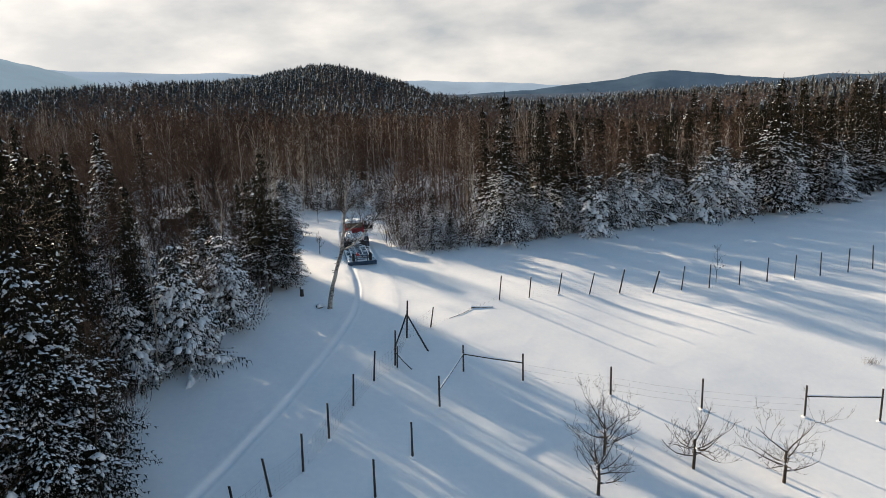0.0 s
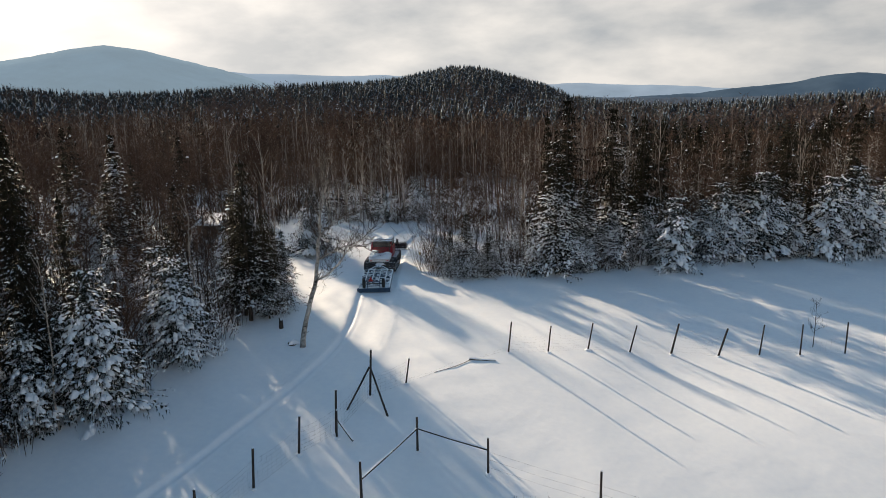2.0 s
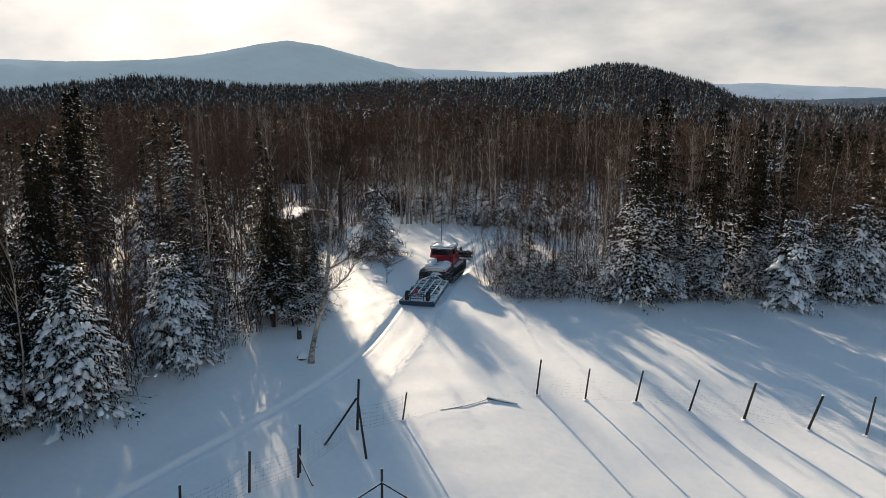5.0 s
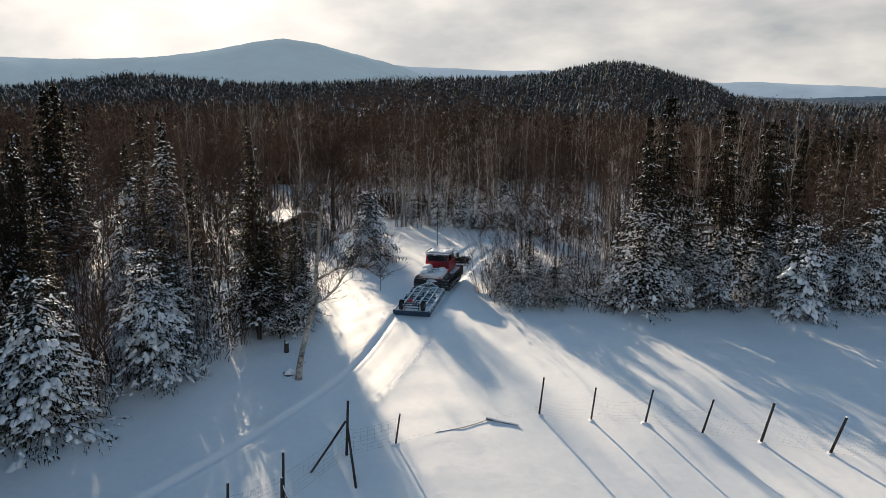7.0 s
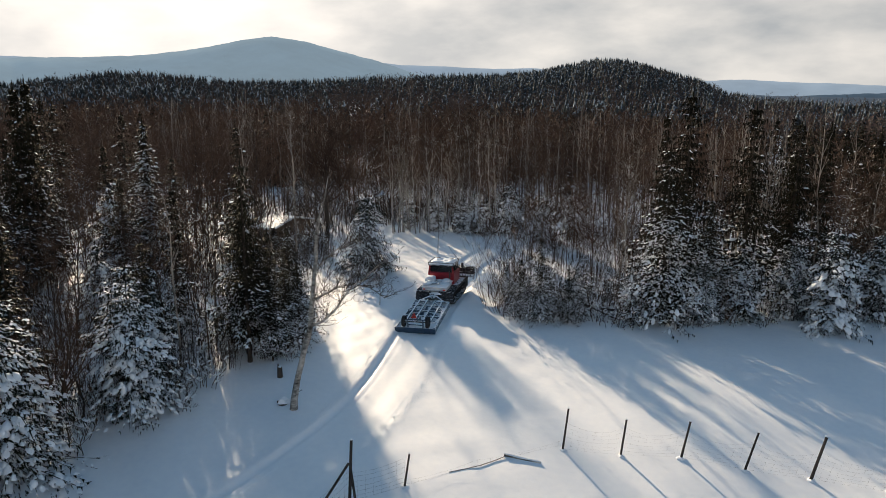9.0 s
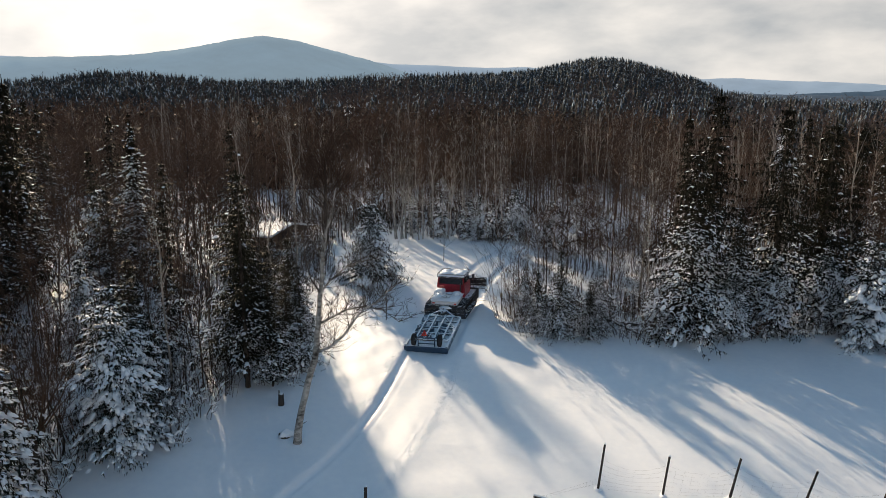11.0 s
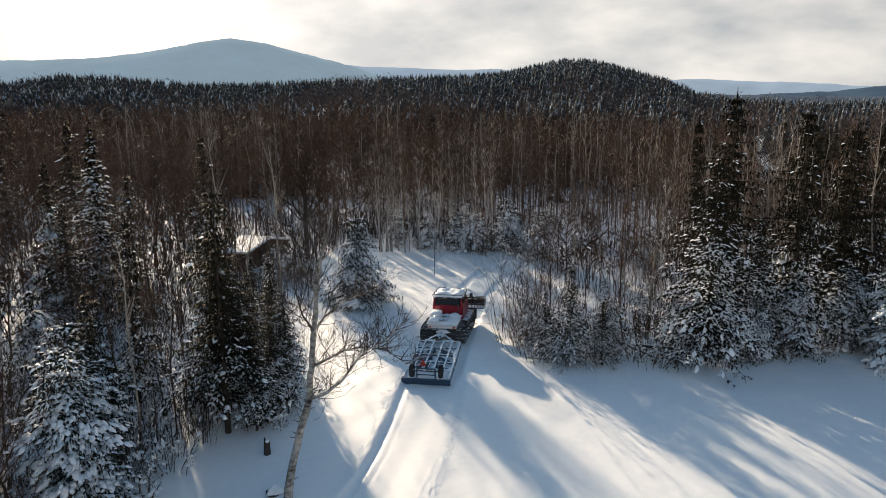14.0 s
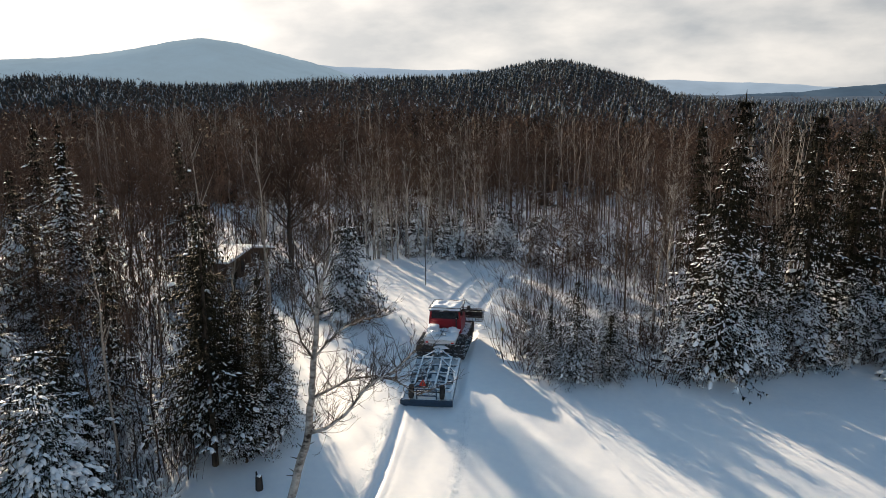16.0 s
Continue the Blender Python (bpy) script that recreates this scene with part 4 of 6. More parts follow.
def far_fir(seed, H, tiers, arms):
    """A conifer far off: ragged skirts one over another."""
    rnd = random.Random(seed)
    V, F = [], []
    for t in range(tiers):
        f = t / tiers
        z0, z1 = H * (0.06 + 0.86 * f), H * (0.06 + 0.86 * f + 1.5 / tiers * 0.86)
        r = H * 0.20 * (1 - f) ** 0.8
        k = len(V)
        V.append(Vector((0, 0, min(z1, H * 1.02))))
        for i in range(arms * 2):
            a = 3.1416 * i / arms + rnd.uniform(-0.25, 0.25)
            q = r * (rnd.uniform(0.8, 1.3) if i % 2 == 0 else rnd.uniform(0.4, 0.6))
            V.append(Vector((math.cos(a) * q, math.sin(a) * q, z0 + (0 if i % 2 == 0 else H * 0.035))))
        for i in range(arms * 2):
            F.append((k, k + 1 + i, k + 1 + (i + 1) % (arms * 2)))
    return as_tris(V, F)


def pale_stem(seed, H):
    """A thin pale birch or poplar stem with a few rising twigs."""
    rnd = random.Random(seed)
    V, F = [], []
    bend = [Vector((rnd.uniform(-.35, .35) * f, rnd.uniform(-.35, .35) * f, H * f)) for f in (0, 0.2, 0.4, 0.6, 0.8, 1)]
    tube(V, F, bend, [0.075, 0.068, 0.058, 0.046, 0.032, 0.01], 4)
    for i in range(16):
        k = rnd.randint(2, 4)
        p, a, ln = bend[k].lerp(bend[k + 1], rnd.random()), rnd.uniform(0, 6.28), rnd.uniform(0.7, 1.8)
        ribbon(V, F, p, p + Vector((math.cos(a) * ln * 0.5, math.sin(a) * ln * 0.5, ln)), 0.02, 0.006, rnd)
    return as_tris(V, F)


T_MID = [small_bare(400 + i, 10.0 + i * 0.6, 18, 5, 2, 0.016, True) for i in range(5)]
T_MID2 = [small_bare(410 + i, 10.0 + i * 0.6, 11, 3, 0, 0.040, True) for i in range(5)]
T_FAR = [small_bare(420 + i, 10.0 + i * 0.6, 7, 1, 0, 0.075, False) for i in range(5)]
T_THICK = [small_bare(426 + i, 4.6 + i * 0.5, 8, 2, 0, 0.030, False) for i in range(4)]
T_STEM = [pale_stem(430 + i, 10.0 + i) for i in range(4)]
T_FIR_MID = [small_fir(440 + i, 11, 15, 7) for i in range(4)]
T_FIR = [far_fir(450 + i, 10, 4, 5) for i in range(4)]
mid, mid2, far, fir_mid, fir, near_fir = [], [], [], [], [], []
wood_rnd = random.Random(5)
for _ in range(26000):
    x, y = wood_rnd.uniform(-150, 170), wood_rnd.uniform(5, 185)
    r = math.hypot(x - CX, y - CY)
    az = math.degrees(math.atan2(x - CX, y - CY))
    if r > 178 or not (-100 < az < 55) or not wooded(x, y) or wood_rnd.random() > (0.44 if r < 120 else 0.50) or cabin_view(x, y) or (glade(x, y) and wood_rnd.random() > 0.07):
        continue
    if any((x - a) ** 2 + (y - b) ** 2 < 1.6 for a, b in placed[:50]) or (lane(x, y) and wood_rnd.random() > (0.10 if x > -31 and y < 81 else 0.6)):
        continue
    clump = noise.noise(Vector((x * 0.045, y * 0.045, 2.0)))
    if -27 < x < -14 and y < 72 and wood_rnd.random() < 0.62:
        continue
    pine = wood_rnd.random() < (0.04 + 0.5 * max(0, clump) + (0.60 if x > 8 and r > 70 else 0) + (0.40 if x < -32 and y < 80 else 0))
    s = wood_rnd.uniform(0.75, 1.15 if r < 130 else 1.0)
    edge = left_edge(y) - x if x < -10 else 99
    if x < -14 and y < 70:
        s *= 0.6 if edge < 5 else 0.74
    if pine and x > 6 and y - right_edge(x) < 22 and wood_rnd.random() < 0.8:
        continue
    if pine and (-12 < x < 6 and r < 85 or lane(x, y)):
        pine = False
    row = (x, y, zland(x, y) - 0.1, s * (0.7 if lane(x, y) else 1), wood_rnd.uniform(0, 6.28), wood_rnd.randrange(4))
    rim = (y - right_edge(x)) if x > -6 else 99
    if not pine and rim < 30 and wood_rnd.random() < (0.35 if x < 2 else 0.45):
        continue
    if pine and r < 108:
        near_fir.append(row)
        continue
    (fir_mid if pine else mid if r < 95 else mid2).append(row)
for x, y, z, s, a, k in near_fir[:70]:
    plant("spruce_tree", CHEAP[k % 3], x, y, "dark conifer among the leafless trees of the forest", "tree", "spruces of the forest edge", s * 0.95, math.degrees(a))
thick = []
while len(thick) < 3600:
    r, az = math.sqrt(wood_rnd.uniform(50 ** 2, 180 ** 2)), wood_rnd.uniform(-75, 42)
    x, y = CX + r * math.sin(radians(az)), CY + r * math.cos(radians(az))
    if wooded(x, y) and not cabin_view(x, y) and not (lane(x, y) and x > -31 and y < 81) and (x < -22 or y > 88 or y > right_edge(x) + 5):
        thick.append((x, y, zland(x, y) - 0.1, wood_rnd.uniform(0.6, 1.2), wood_rnd.uniform(0, 6.28), wood_rnd.randrange(4)))
for _ in range(105000):
    r, az = math.sqrt(wood_rnd.uniform(170 ** 2, 520 ** 2)), wood_rnd.uniform(-78, 48)
    x, y = CX + r * math.sin(radians(az)), CY + r * math.cos(radians(az))
    r_top = float(np.interp(az, (-60, -25, -16, -6, 2, 30), (330, 350, 430, 430, 300, 260)))
    small = float(np.interp(r, (170, 230, 300, 450), (0.86, 0.80, 0.73, 0.68)))
    if r > r_top + 45 or wood_rnd.random() > 0.32 + 0.22 * (r < 235) + 0.10 * math.exp(-((az + 12) / 7) ** 2) * (r > 260):
        continue
    clump = noise.noise(Vector((x * 0.016, y * 0.016, 7.0))) + 0.5 * noise.noise(Vector((x * 0.05, y * 0.05, 1.0)))
    on_top = sstep(1 - abs(r - r_top) / 90)
    hill = math.exp(-((az + 12) / 9) ** 2) * sstep((r - 260) / 80)
    pine = wood_rnd.random() < 0.22 + 0.22 * (az < -4) + 0.8 * clump + 0.75 * float(on_top) + 0.5 * float(hill)
    row = (x, y, zland(x, y) - 0.1, small * wood_rnd.uniform(0.65, 1.15), wood_rnd.uniform(0, 6.28), wood_rnd.randrange(4))
    (fir if pine else far).append(row)
def brush_tuft(seed):
    rnd = random.Random(seed)
    V, F = [], []
    for i in range(14):
        a, o = rnd.uniform(0, 6.28), rnd.uniform(0, 0.7)
        p = Vector((math.cos(a) * o, math.sin(a) * o, -0.05))
        e = p + Vector((math.cos(a) * rnd.uniform(0, 0.5), math.sin(a) * rnd.uniform(0, 0.5), rnd.uniform(0.7, 2.2)))
        ribbon(V, F, p, e, 0.012, 0.005, rnd)
        for _ in range(2):
            q = p.lerp(e, rnd.uniform(0.3, 0.95))
            ribbon(V, F, q, q + Vector((rnd.uniform(-.4, .4), rnd.uniform(-.4, .4), rnd.uniform(0.0, 0.4))), 0.008, 0.004, rnd)
        if rnd.random() < 0.5:
            ribbon(V, F, p.lerp(e, 0.55), p.lerp(e, 0.75) + Vector((0.05, 0, 0.03)), 0.035, 0.02, rnd)
    return as_tris(V, F)


T_BRUSH = [brush_tuft(470 + i) for i in range(4)]
brush = []
for _ in range(14000):
    x, y = wood_rnd.uniform(-60, 66), wood_rnd.uniform(16, 112)
    if not wooded(x, y) or len(brush) > 1150:
        continue
    depth = min(abs(x - left_edge(y)) if x < -8 else 99, abs(y - right_edge(x)) if x > -6 else 99, abs(y - 89) if -27 < x < -6 else 99)
    if wood_rnd.random() < math.exp(-depth / 9.0) * (1 if x < 2 else 0.6) and not (lane(x, y) and wood_rnd.random() > 0.4):
        brush.append((x, y, zland(x, y), wood_rnd.uniform(0.5, 1.35), wood_rnd.uniform(0, 6.28), wood_rnd.randrange(4)))
for n_more, x0, x1, y0, y1 in ((170, -5.0, 9.0, 68, 90), (150, -30.0, -19.5, 60, 80), (420, -34.0, 0.0, 87.5, 104), (320, -60.0, -26.0, 62, 100), (280, -58.0, -21.0, 38, 66), (320, 0.0, 45.0, 74, 112)):   # thicker brush round the clearing
    k = 0
    while k < n_more:
        x, y = wood_rnd.uniform(x0, x1), wood_rnd.uniform(y0, y1)
        k += 1
        if wooded(x, y) and not (-26 < x < -15 and 46 < y < 68 and k % 3):
            brush.append((x, y, zland(x, y), wood_rnd.uniform(0.6, 1.25), wood_rnd.uniform(0, 6.28), wood_rnd.randrange(4)))
for i in range(18):
    x, y = tree_rnd.uniform(-25.0, -4.0), tree_rnd.uniform(88.5, 98.0)
    plant("snowy_spruce", SMALL[i % 2], x, y, "small young spruce with clumps of snow under the birches", "tree", "snow-laden young spruces", tree_rnd.uniform(0.35, 0.68), tree_rnd.uniform(0, 360))
for i in range(16):
    x = tree_rnd.uniform(-4.0, 8.0)
    y = right_edge(x) + tree_rnd.uniform(0.5, 9.0)
    plant("snowy_spruce", SMALL[tree_rnd.choice((0, 1))], x, y, "small young spruce with clumps of snow under the trees", "tree", "snow-laden young spruces", tree_rnd.uniform(0.25, 0.42), tree_rnd.uniform(0, 360))
clods = []
for _ in range(5200):
    y = 30 + 32.5 * wood_rnd.random() ** 0.75
    d = wood_rnd.gauss(1.70, 0.17) if wood_rnd.random() < 0.52 else wood_rnd.gauss(-1.98, 0.20)
    x = float(road_x(y)) + d
    clods.append((x, y, zland(x, y) + float(fine(np.array([x]), np.array([y]))[0]) - 0.006, wood_rnd.uniform(0.011, 0.026) * (1 if wood_rnd.random() < 0.95 else 1.6), wood_rnd.uniform(0, 6.28), wood_rnd.randrange(4)))
T_CLOD = []
for i in range(4):
    V, F = [], []
    lump(V, F, (0, 0, 0.3), 1.0, 0.8, 0.8, 0.3 * i, random.Random(480 + i))
    T_CLOD.append(as_tris(V, F))
bulk("snow_clods", T_CLOD, clods, M_clump, "small clods of churned snow along the groomed trail", "snow")
stems = []
for _ in range(6000):
    x, y = wood_rnd.uniform(-70, 75), wood_rnd.uniform(30, 125)
    if not wooded(x, y) or len(stems) >= 420 or lane(x, y) or (x < -18 and y < 87) or (x > 12 and wood_rnd.random() < 0.7):
        continue
    if noise.noise(Vector((x * 0.09, y * 0.09, 5.0))) + wood_rnd.uniform(-0.3, 0.3) > 0.0:
        stems.append((x, y, zland(x, y) - 0.1, wood_rnd.uniform(0.75, 1.1), wood_rnd.uniform(0, 6.28), wood_rnd.randrange(4)))
bulk("pale_stems", T_STEM, stems, M_poplar, "thin pale birch and poplar stems within the forest", "forest")
bulk("undergrowth", T_BRUSH, brush, M_brush, "thin leafless brush with specks of snow under the trees", "undergrowth")
bulk("bare_forest", T_MID, mid, M_fartwig, "dense leafless brown forest", "forest")
bulk("bare_forest_behind", T_MID2, mid2, M_fartwig, "dense leafless brown forest further in", "forest")
bulk("thicket", T_THICK, thick, M_fartwig, "low leafless thicket between the forest trees", "undergrowth")
bulk("far_bare_forest", T_FAR, far, M_farbare, "leafless brown forest far off", "forest")
bulk("fir_forest", T_FIR_MID, fir_mid, M_needle_mid, "dark conifers dusted with snow within the forest", "forest")
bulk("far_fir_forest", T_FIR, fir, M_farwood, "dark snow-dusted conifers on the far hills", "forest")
print("forest", len(mid), len(mid2), len(far), len(fir_mid), len(fir), n_near)


# ---- the leaning birch beside the trail ----
def big_birch():
    rnd = random.Random(77)
    x0, y0 = -9.6, 50.7
    root = thing("birch_tree", pose(x0, y0, zland(x0, y0) - 0.1), "old leaning birch with peeling white bark and one long low limb", "tree")
    spine = [Vector(p) for p in ((0, 0, -0.2), (0.15, 0, 0.8), (0.42, 0.05, 2.0), (0.82, 0.05, 3.3), (1.22, 0.05, 4.5), (1.46, 0.0, 5.8), (1.60, 0.0, 7.2), (1.76, 0.05, 8.6), (1.90, 0.0, 9.6), (2.30, 0, 10.6), (2.55, 0, 11.6))]
    V, F = [], []
    fat = [0.21, 0.17, 0.15, 0.14, 0.125, 0.11, 0.10, 0.08, 0.06, 0.04, 0.015]
    crook, girth = [], []
    for i in range(len(spine) - 1):                      # the trunk wavers and swells between its bends
        for k in range(4):
            f = k / 4
            p = spine[i].lerp(spine[i + 1], f)
            sway = 0.0 if k == 0 else 0.07
            crook.append(p + Vector((noise.noise(p * 1.1), noise.noise(p * 1.1 + Vector((9, 4, 1))), 0)) * sway)
            girth.append((fat[i] * (1 - f) + fat[i + 1] * f) * (1 + 0.16 * noise.noise(p * 3.0)))
    tube(V, F, crook + [spine[-1]], girth + [fat[-1]], 10)
    raw("trunk", V, F, M_birch, root, smooth=True)
    limbs = [(spine[4], ((0.75, -0.1, 0.35), (1.6, -0.25, 1.05), (2.25, -0.3, 1.9), (2.7, -0.4, 2.35), (3.4, -0.5, 2.8), (4.1, -0.4, 3.5)), 0.078),
             (spine[5], ((0.6, 0.1, 0.35), (1.3, 0.2, 0.75), (2.1, 0.3, 0.95), (2.9, 0.4, 0.85), (3.6, 0.5, 0.4)), 0.060),
             (spine[6], ((0.35, 0.3, 0.5), (0.9, 0.5, 1.0), (1.5, 0.6, 1.3), (2.2, 0.7, 1.5)), 0.05),
             (spine[7], ((-0.4, 0.1, 0.5), (-0.8, 0.2, 1.2), (-1.0, 0.2, 1.9)), 0.05), (spine[7], ((0.3, -0.2, 0.7), (0.5, -0.3, 1.6), (0.6, -0.3, 2.4)), 0.05),
             (spine[6], ((-0.3, -0.2, 0.6), (-0.5, -0.3, 1.6), (-0.55, -0.2, 2.8)), 0.045), (spine[8], ((-0.2, 0.2, 0.6), (-0.3, 0.4, 1.4)), 0.035)]
    for p, way, r in limbs:
        V, F, Vc, Fc, tips = [], [], [], [], []
        pts = [p] + [p + Vector(w) for w in way]
        rad = [r * (1 - 0.8 * i / (len(pts) - 1)) for i in range(len(pts))]
        tube(V, F, pts, rad, 6)
        limb = raw("limb", V, F, M_birch if r > 0.047 else M_twig_grey, root, smooth=True)
        for i in range(1, len(pts)):
            for _ in range(9):
                q = pts[i - 1].lerp(pts[i], rnd.random())
                d = (pts[i] - pts[i - 1]).normalized()
                grow_limb(Vc, Fc, q, d * 0.7 + Vector((rnd.uniform(-1, 1), rnd.uniform(-1, 1), rnd.uniform(-0.5, 1))), rnd.uniform(0.5, 1.25), 0.016, 1, rnd, tips, up=0.03, wander=0.3, thin=0.008, kids=(2, 3))
        twigs(Vc, Fc, tips, rnd, 3, 0.35, 0.006, up=0.0)
        raw("twig", Vc, Fc, M_twig_grey, limb)
    Vs, Fs = [], []
    for k in range(10):                                  # broken stubs low on the trunk
        i = rnd.randint(1, 4)
        q = spine[i].lerp(spine[i + 1], rnd.random())
        a = rnd.uniform(0, 6.28)
        tube(Vs, Fs, [q, q + Vector((math.cos(a) * 0.35, math.sin(a) * 0.35, 0.12))], [0.03, 0.008], 4)
    raw("stub", Vs, Fs, M_bark, root)


big_birch()


def forked_tree(x, y, H, seed, label, wide=0.5, group=""):
    """A low-forking broad tree with many dark limbs."""
    rnd = random.Random(seed)
    root = thing("broad_bare_tree", pose(x, y, zland(x, y) - 0.1), label, "tree", group)
    Vt, Ft, Vc, Fc, tips = [], [], [], [], []
    tube(Vt, Ft, [(0, 0, -0.2), (0.05, 0, H * 0.1), (0.02, 0.05, H * 0.22)], [H * 0.021, H * 0.017, H * 0.015], 8)
    raw("trunk", Vt, Ft, M_bark, root, smooth=True)
    for i in range(11):
        a = i * 6.2832 / 11 + rnd.uniform(-0.3, 0.3)
        grow_limb(Vc, Fc, (0.02, 0.05, H * rnd.uniform(0.16, 0.24)), (math.cos(a) * wide * (0.5 + 1.1 * (i * 0.618 % 1)), math.sin(a) * wide * (0.5 + 1.1 * (i * 0.618 % 1)), 1.0), H * rnd.uniform(0.50, 0.74), H * 0.008, 2, rnd, tips, up=0.13, wander=0.22, thin=0.012, kids=(4, 6))
    twigs(Vc, Fc, tips, rnd, 4, H * 0.085, 0.008)
    raw("crown", Vc, Fc, M_twig, root)
    return root



def maple(x, y, H, seed):
    """A broad round-headed tree: limbs leave a leaning leader at many heights."""
    rnd = random.Random(seed)
    root = thing("maple_tree", pose(x, y, zland(x, y) - 0.1), "large leafless maple with a broad dark rounded crown", "tree")
    V, F, tips = [], [], []
    stem = [Vector(p) for p in ((0, 0, -0.2), (0.08, 0.02, H * 0.14), (-0.05, 0.06, H * 0.30), (0.15, 0.0, H * 0.48), (0.05, 0.1, H * 0.66))]
    tube(V, F, stem, [0.24, 0.20, 0.17, 0.11, 0.05], 8)
    raw("trunk", V, F, M_bark, root, smooth=True)
    V, F = [], []
    for i in range(20):
        f = 0.26 + 0.38 * i / 19
        k = 2 if f < 0.48 else 3
        p = stem[k].lerp(stem[k + 1], max(0, (f - (0.30, 0.48)[k - 2]) / 0.18))
        a, lean = i * 2.4 + rnd.uniform(-0.4, 0.4), 1.9 - 3.4 * (f - 0.26) + rnd.uniform(-0.3, 0.5)
        grow_limb(V, F, p, (math.cos(a) * lean, math.sin(a) * lean, 1.0), H * rnd.uniform(0.33, 0.46) * (1.22 - f), 0.07 * (1.2 - f), 2, rnd, tips, up=0.10, wander=0.22, thin=0.012, kids=(4, 6))
    twigs(V, F, tips, rnd, 5, H * 0.07, 0.008)
    raw("crown", V, F, M_twig, root)


maple(-27.8, 80.2, 11.4, 81)
forked_tree(-18.0, 44.3, 6.5, 82, "low-forking leafless tree with dark limbs", 0.8)


# ---- apple trees in the orchard corner ----
def apple_tree(x, y, H, seed):
    rnd = random.Random(seed)
    root = thing("apple_tree", pose(x, y, zland(x, y) - 0.08), "small pruned leafless apple tree with snow on its forks", "tree", "apple trees of the orchard")
    Vt, Ft, Vc, Fc, Vs, Fs, tips = [], [], [], [], [], [], []
    tube(Vt, Ft, [(0, 0, -0.1), (0.05, 0.02, H * 0.3), (0.02, 0, H * 0.58)], [0.09, 0.075, 0.055], 7)
    raw("trunk", Vt, Ft, M_bark, root, smooth=True)
    for i in range(10):
        a = i * 0.97 + rnd.uniform(-0.3, 0.3)
        z = H * rnd.uniform(0.22, 0.58)
        grow_limb(Vc, Fc, (0.03, 0, z), (math.cos(a), math.sin(a), 0.12 if z < H * 0.42 else 0.7), H * rnd.uniform(0.45, 0.70), 0.040, 2, rnd, tips, up=0.05, wander=0.30, thin=0.008, kids=(3, 5))
        lump(Vs, Fs, (0.03 + math.cos(a) * 0.25, math.sin(a) * 0.25, z + 0.13), 0.20, 0.045, 0.035, a, rnd)
    twigs(Vc, Fc, tips, rnd, 2, 0.34, 0.005, up=0.5)
    raw("crown", Vc, Fc, M_twig_grey, root)
    tagged(raw("snow_load", Vs, Fs, M_clump, root), kind="stuff")


for i, (x, y, h) in enumerate(((7.7, 34.6, 2.9), (12.2, 33.9, 3.0), (16.6, 33.2, 3.2), (6.7, 31.2, 2.9))):
    apple_tree(x, y, h, 90 + i)


# ---- fences ----
def post(parent, x, y, h, r=0.055, lean=(0, 0), cap=True):
    """A rough wooden post set in the snow, with a pat of snow on its head."""
    V, F = [], []
    rnd = random.Random(int(x * 100 + y * 1000))
    z = zland(x, y)
    pts = [Vector((x + lean[0] * f * h, y + lean[1] * f * h, z + f * h + (-0.3 if f == 0 else 0))) for f in (0, 0.02, 0.5, 1)]
    tube(V, F, pts, [r * 1.1, r * 1.08 * rnd.uniform(0.95, 1.1), r * rnd.uniform(0.92, 1.05), r * 0.92], 8, True)
    p = raw("post", V, F, M_post, parent)
    if cap:
        Vs, Fs = [], []
        lump(Vs, Fs, pts[-1] + Vector((0, 0, 0.02)), r * 1.1, r * 1.1, 0.05, 0, rnd)
        raw("snow_cap", Vs, Fs, M_clump, p)
    Vs, Fs = [], []
    lump(Vs, Fs, (x, y, z - 0.02), 0.26, 0.22, 0.09, rnd.uniform(0, 6), rnd)
    raw("snow_foot", Vs, Fs, M_clump, p)
    return pts


def pole(parent, a, b, r0=0.05, r1=0.04, name="rail", snow=True, wood=None):
    V, F = [], []
    a, b = Vector(a), Vector(b)
    m = a.lerp(b, 0.5) - Vector((0, 0, 0.02))
    tube(V, F, [a, m, b], [r0, (r0 + r1) / 2, r1], 7, True)
    p = raw(name, V, F, wood or M_post, parent)
    if snow:
        V, F = [], []
        up = Vector((0, 0, r0 * 0.8))
        tube(V, F, [a + up, m + up, b + up], [r0 * 0.7, r0 * 0.8, r0 * 0.5], 5)
        raw("snow_strip", V, F, M_clump, p)


def netting(parent, a, b, h, sag=0.03, lean=0.0, loose=False, gauge=1.0):
    """Page wire from post to post: seven line wires and stays every 30 cm."""
    V, F = [], []
    a, b = Vector(a), Vector(b)
    n = max(2, int((b - a).length / 0.30))
    rows = [0.05, 0.22, 0.42, 0.64, 0.88, 1.12, h] if not loose else [0.04, h]
    grid = []
    for i in range(n + 1):
        f = i / n
        q = a.lerp(b, f)
        q.z = zland(q.x, q.y)
        dip = sag * 4 * f * (1 - f)
        grid.append([Vector((q.x + lean * r, q.y, q.z + r - dip * r)) for r in rows])
    for k in range(len(rows)):
        tube(V, F, [g[k] for g in grid], [0.0028 * gauge] * (n + 1), 3)
    for g in grid:
        tube(V, F, [g[0], g[0].lerp(g[-1], 0.5), g[-1]], [0.0022 * gauge] * 3, 3)
    raw("wire_netting", V, F, M_wire, parent)


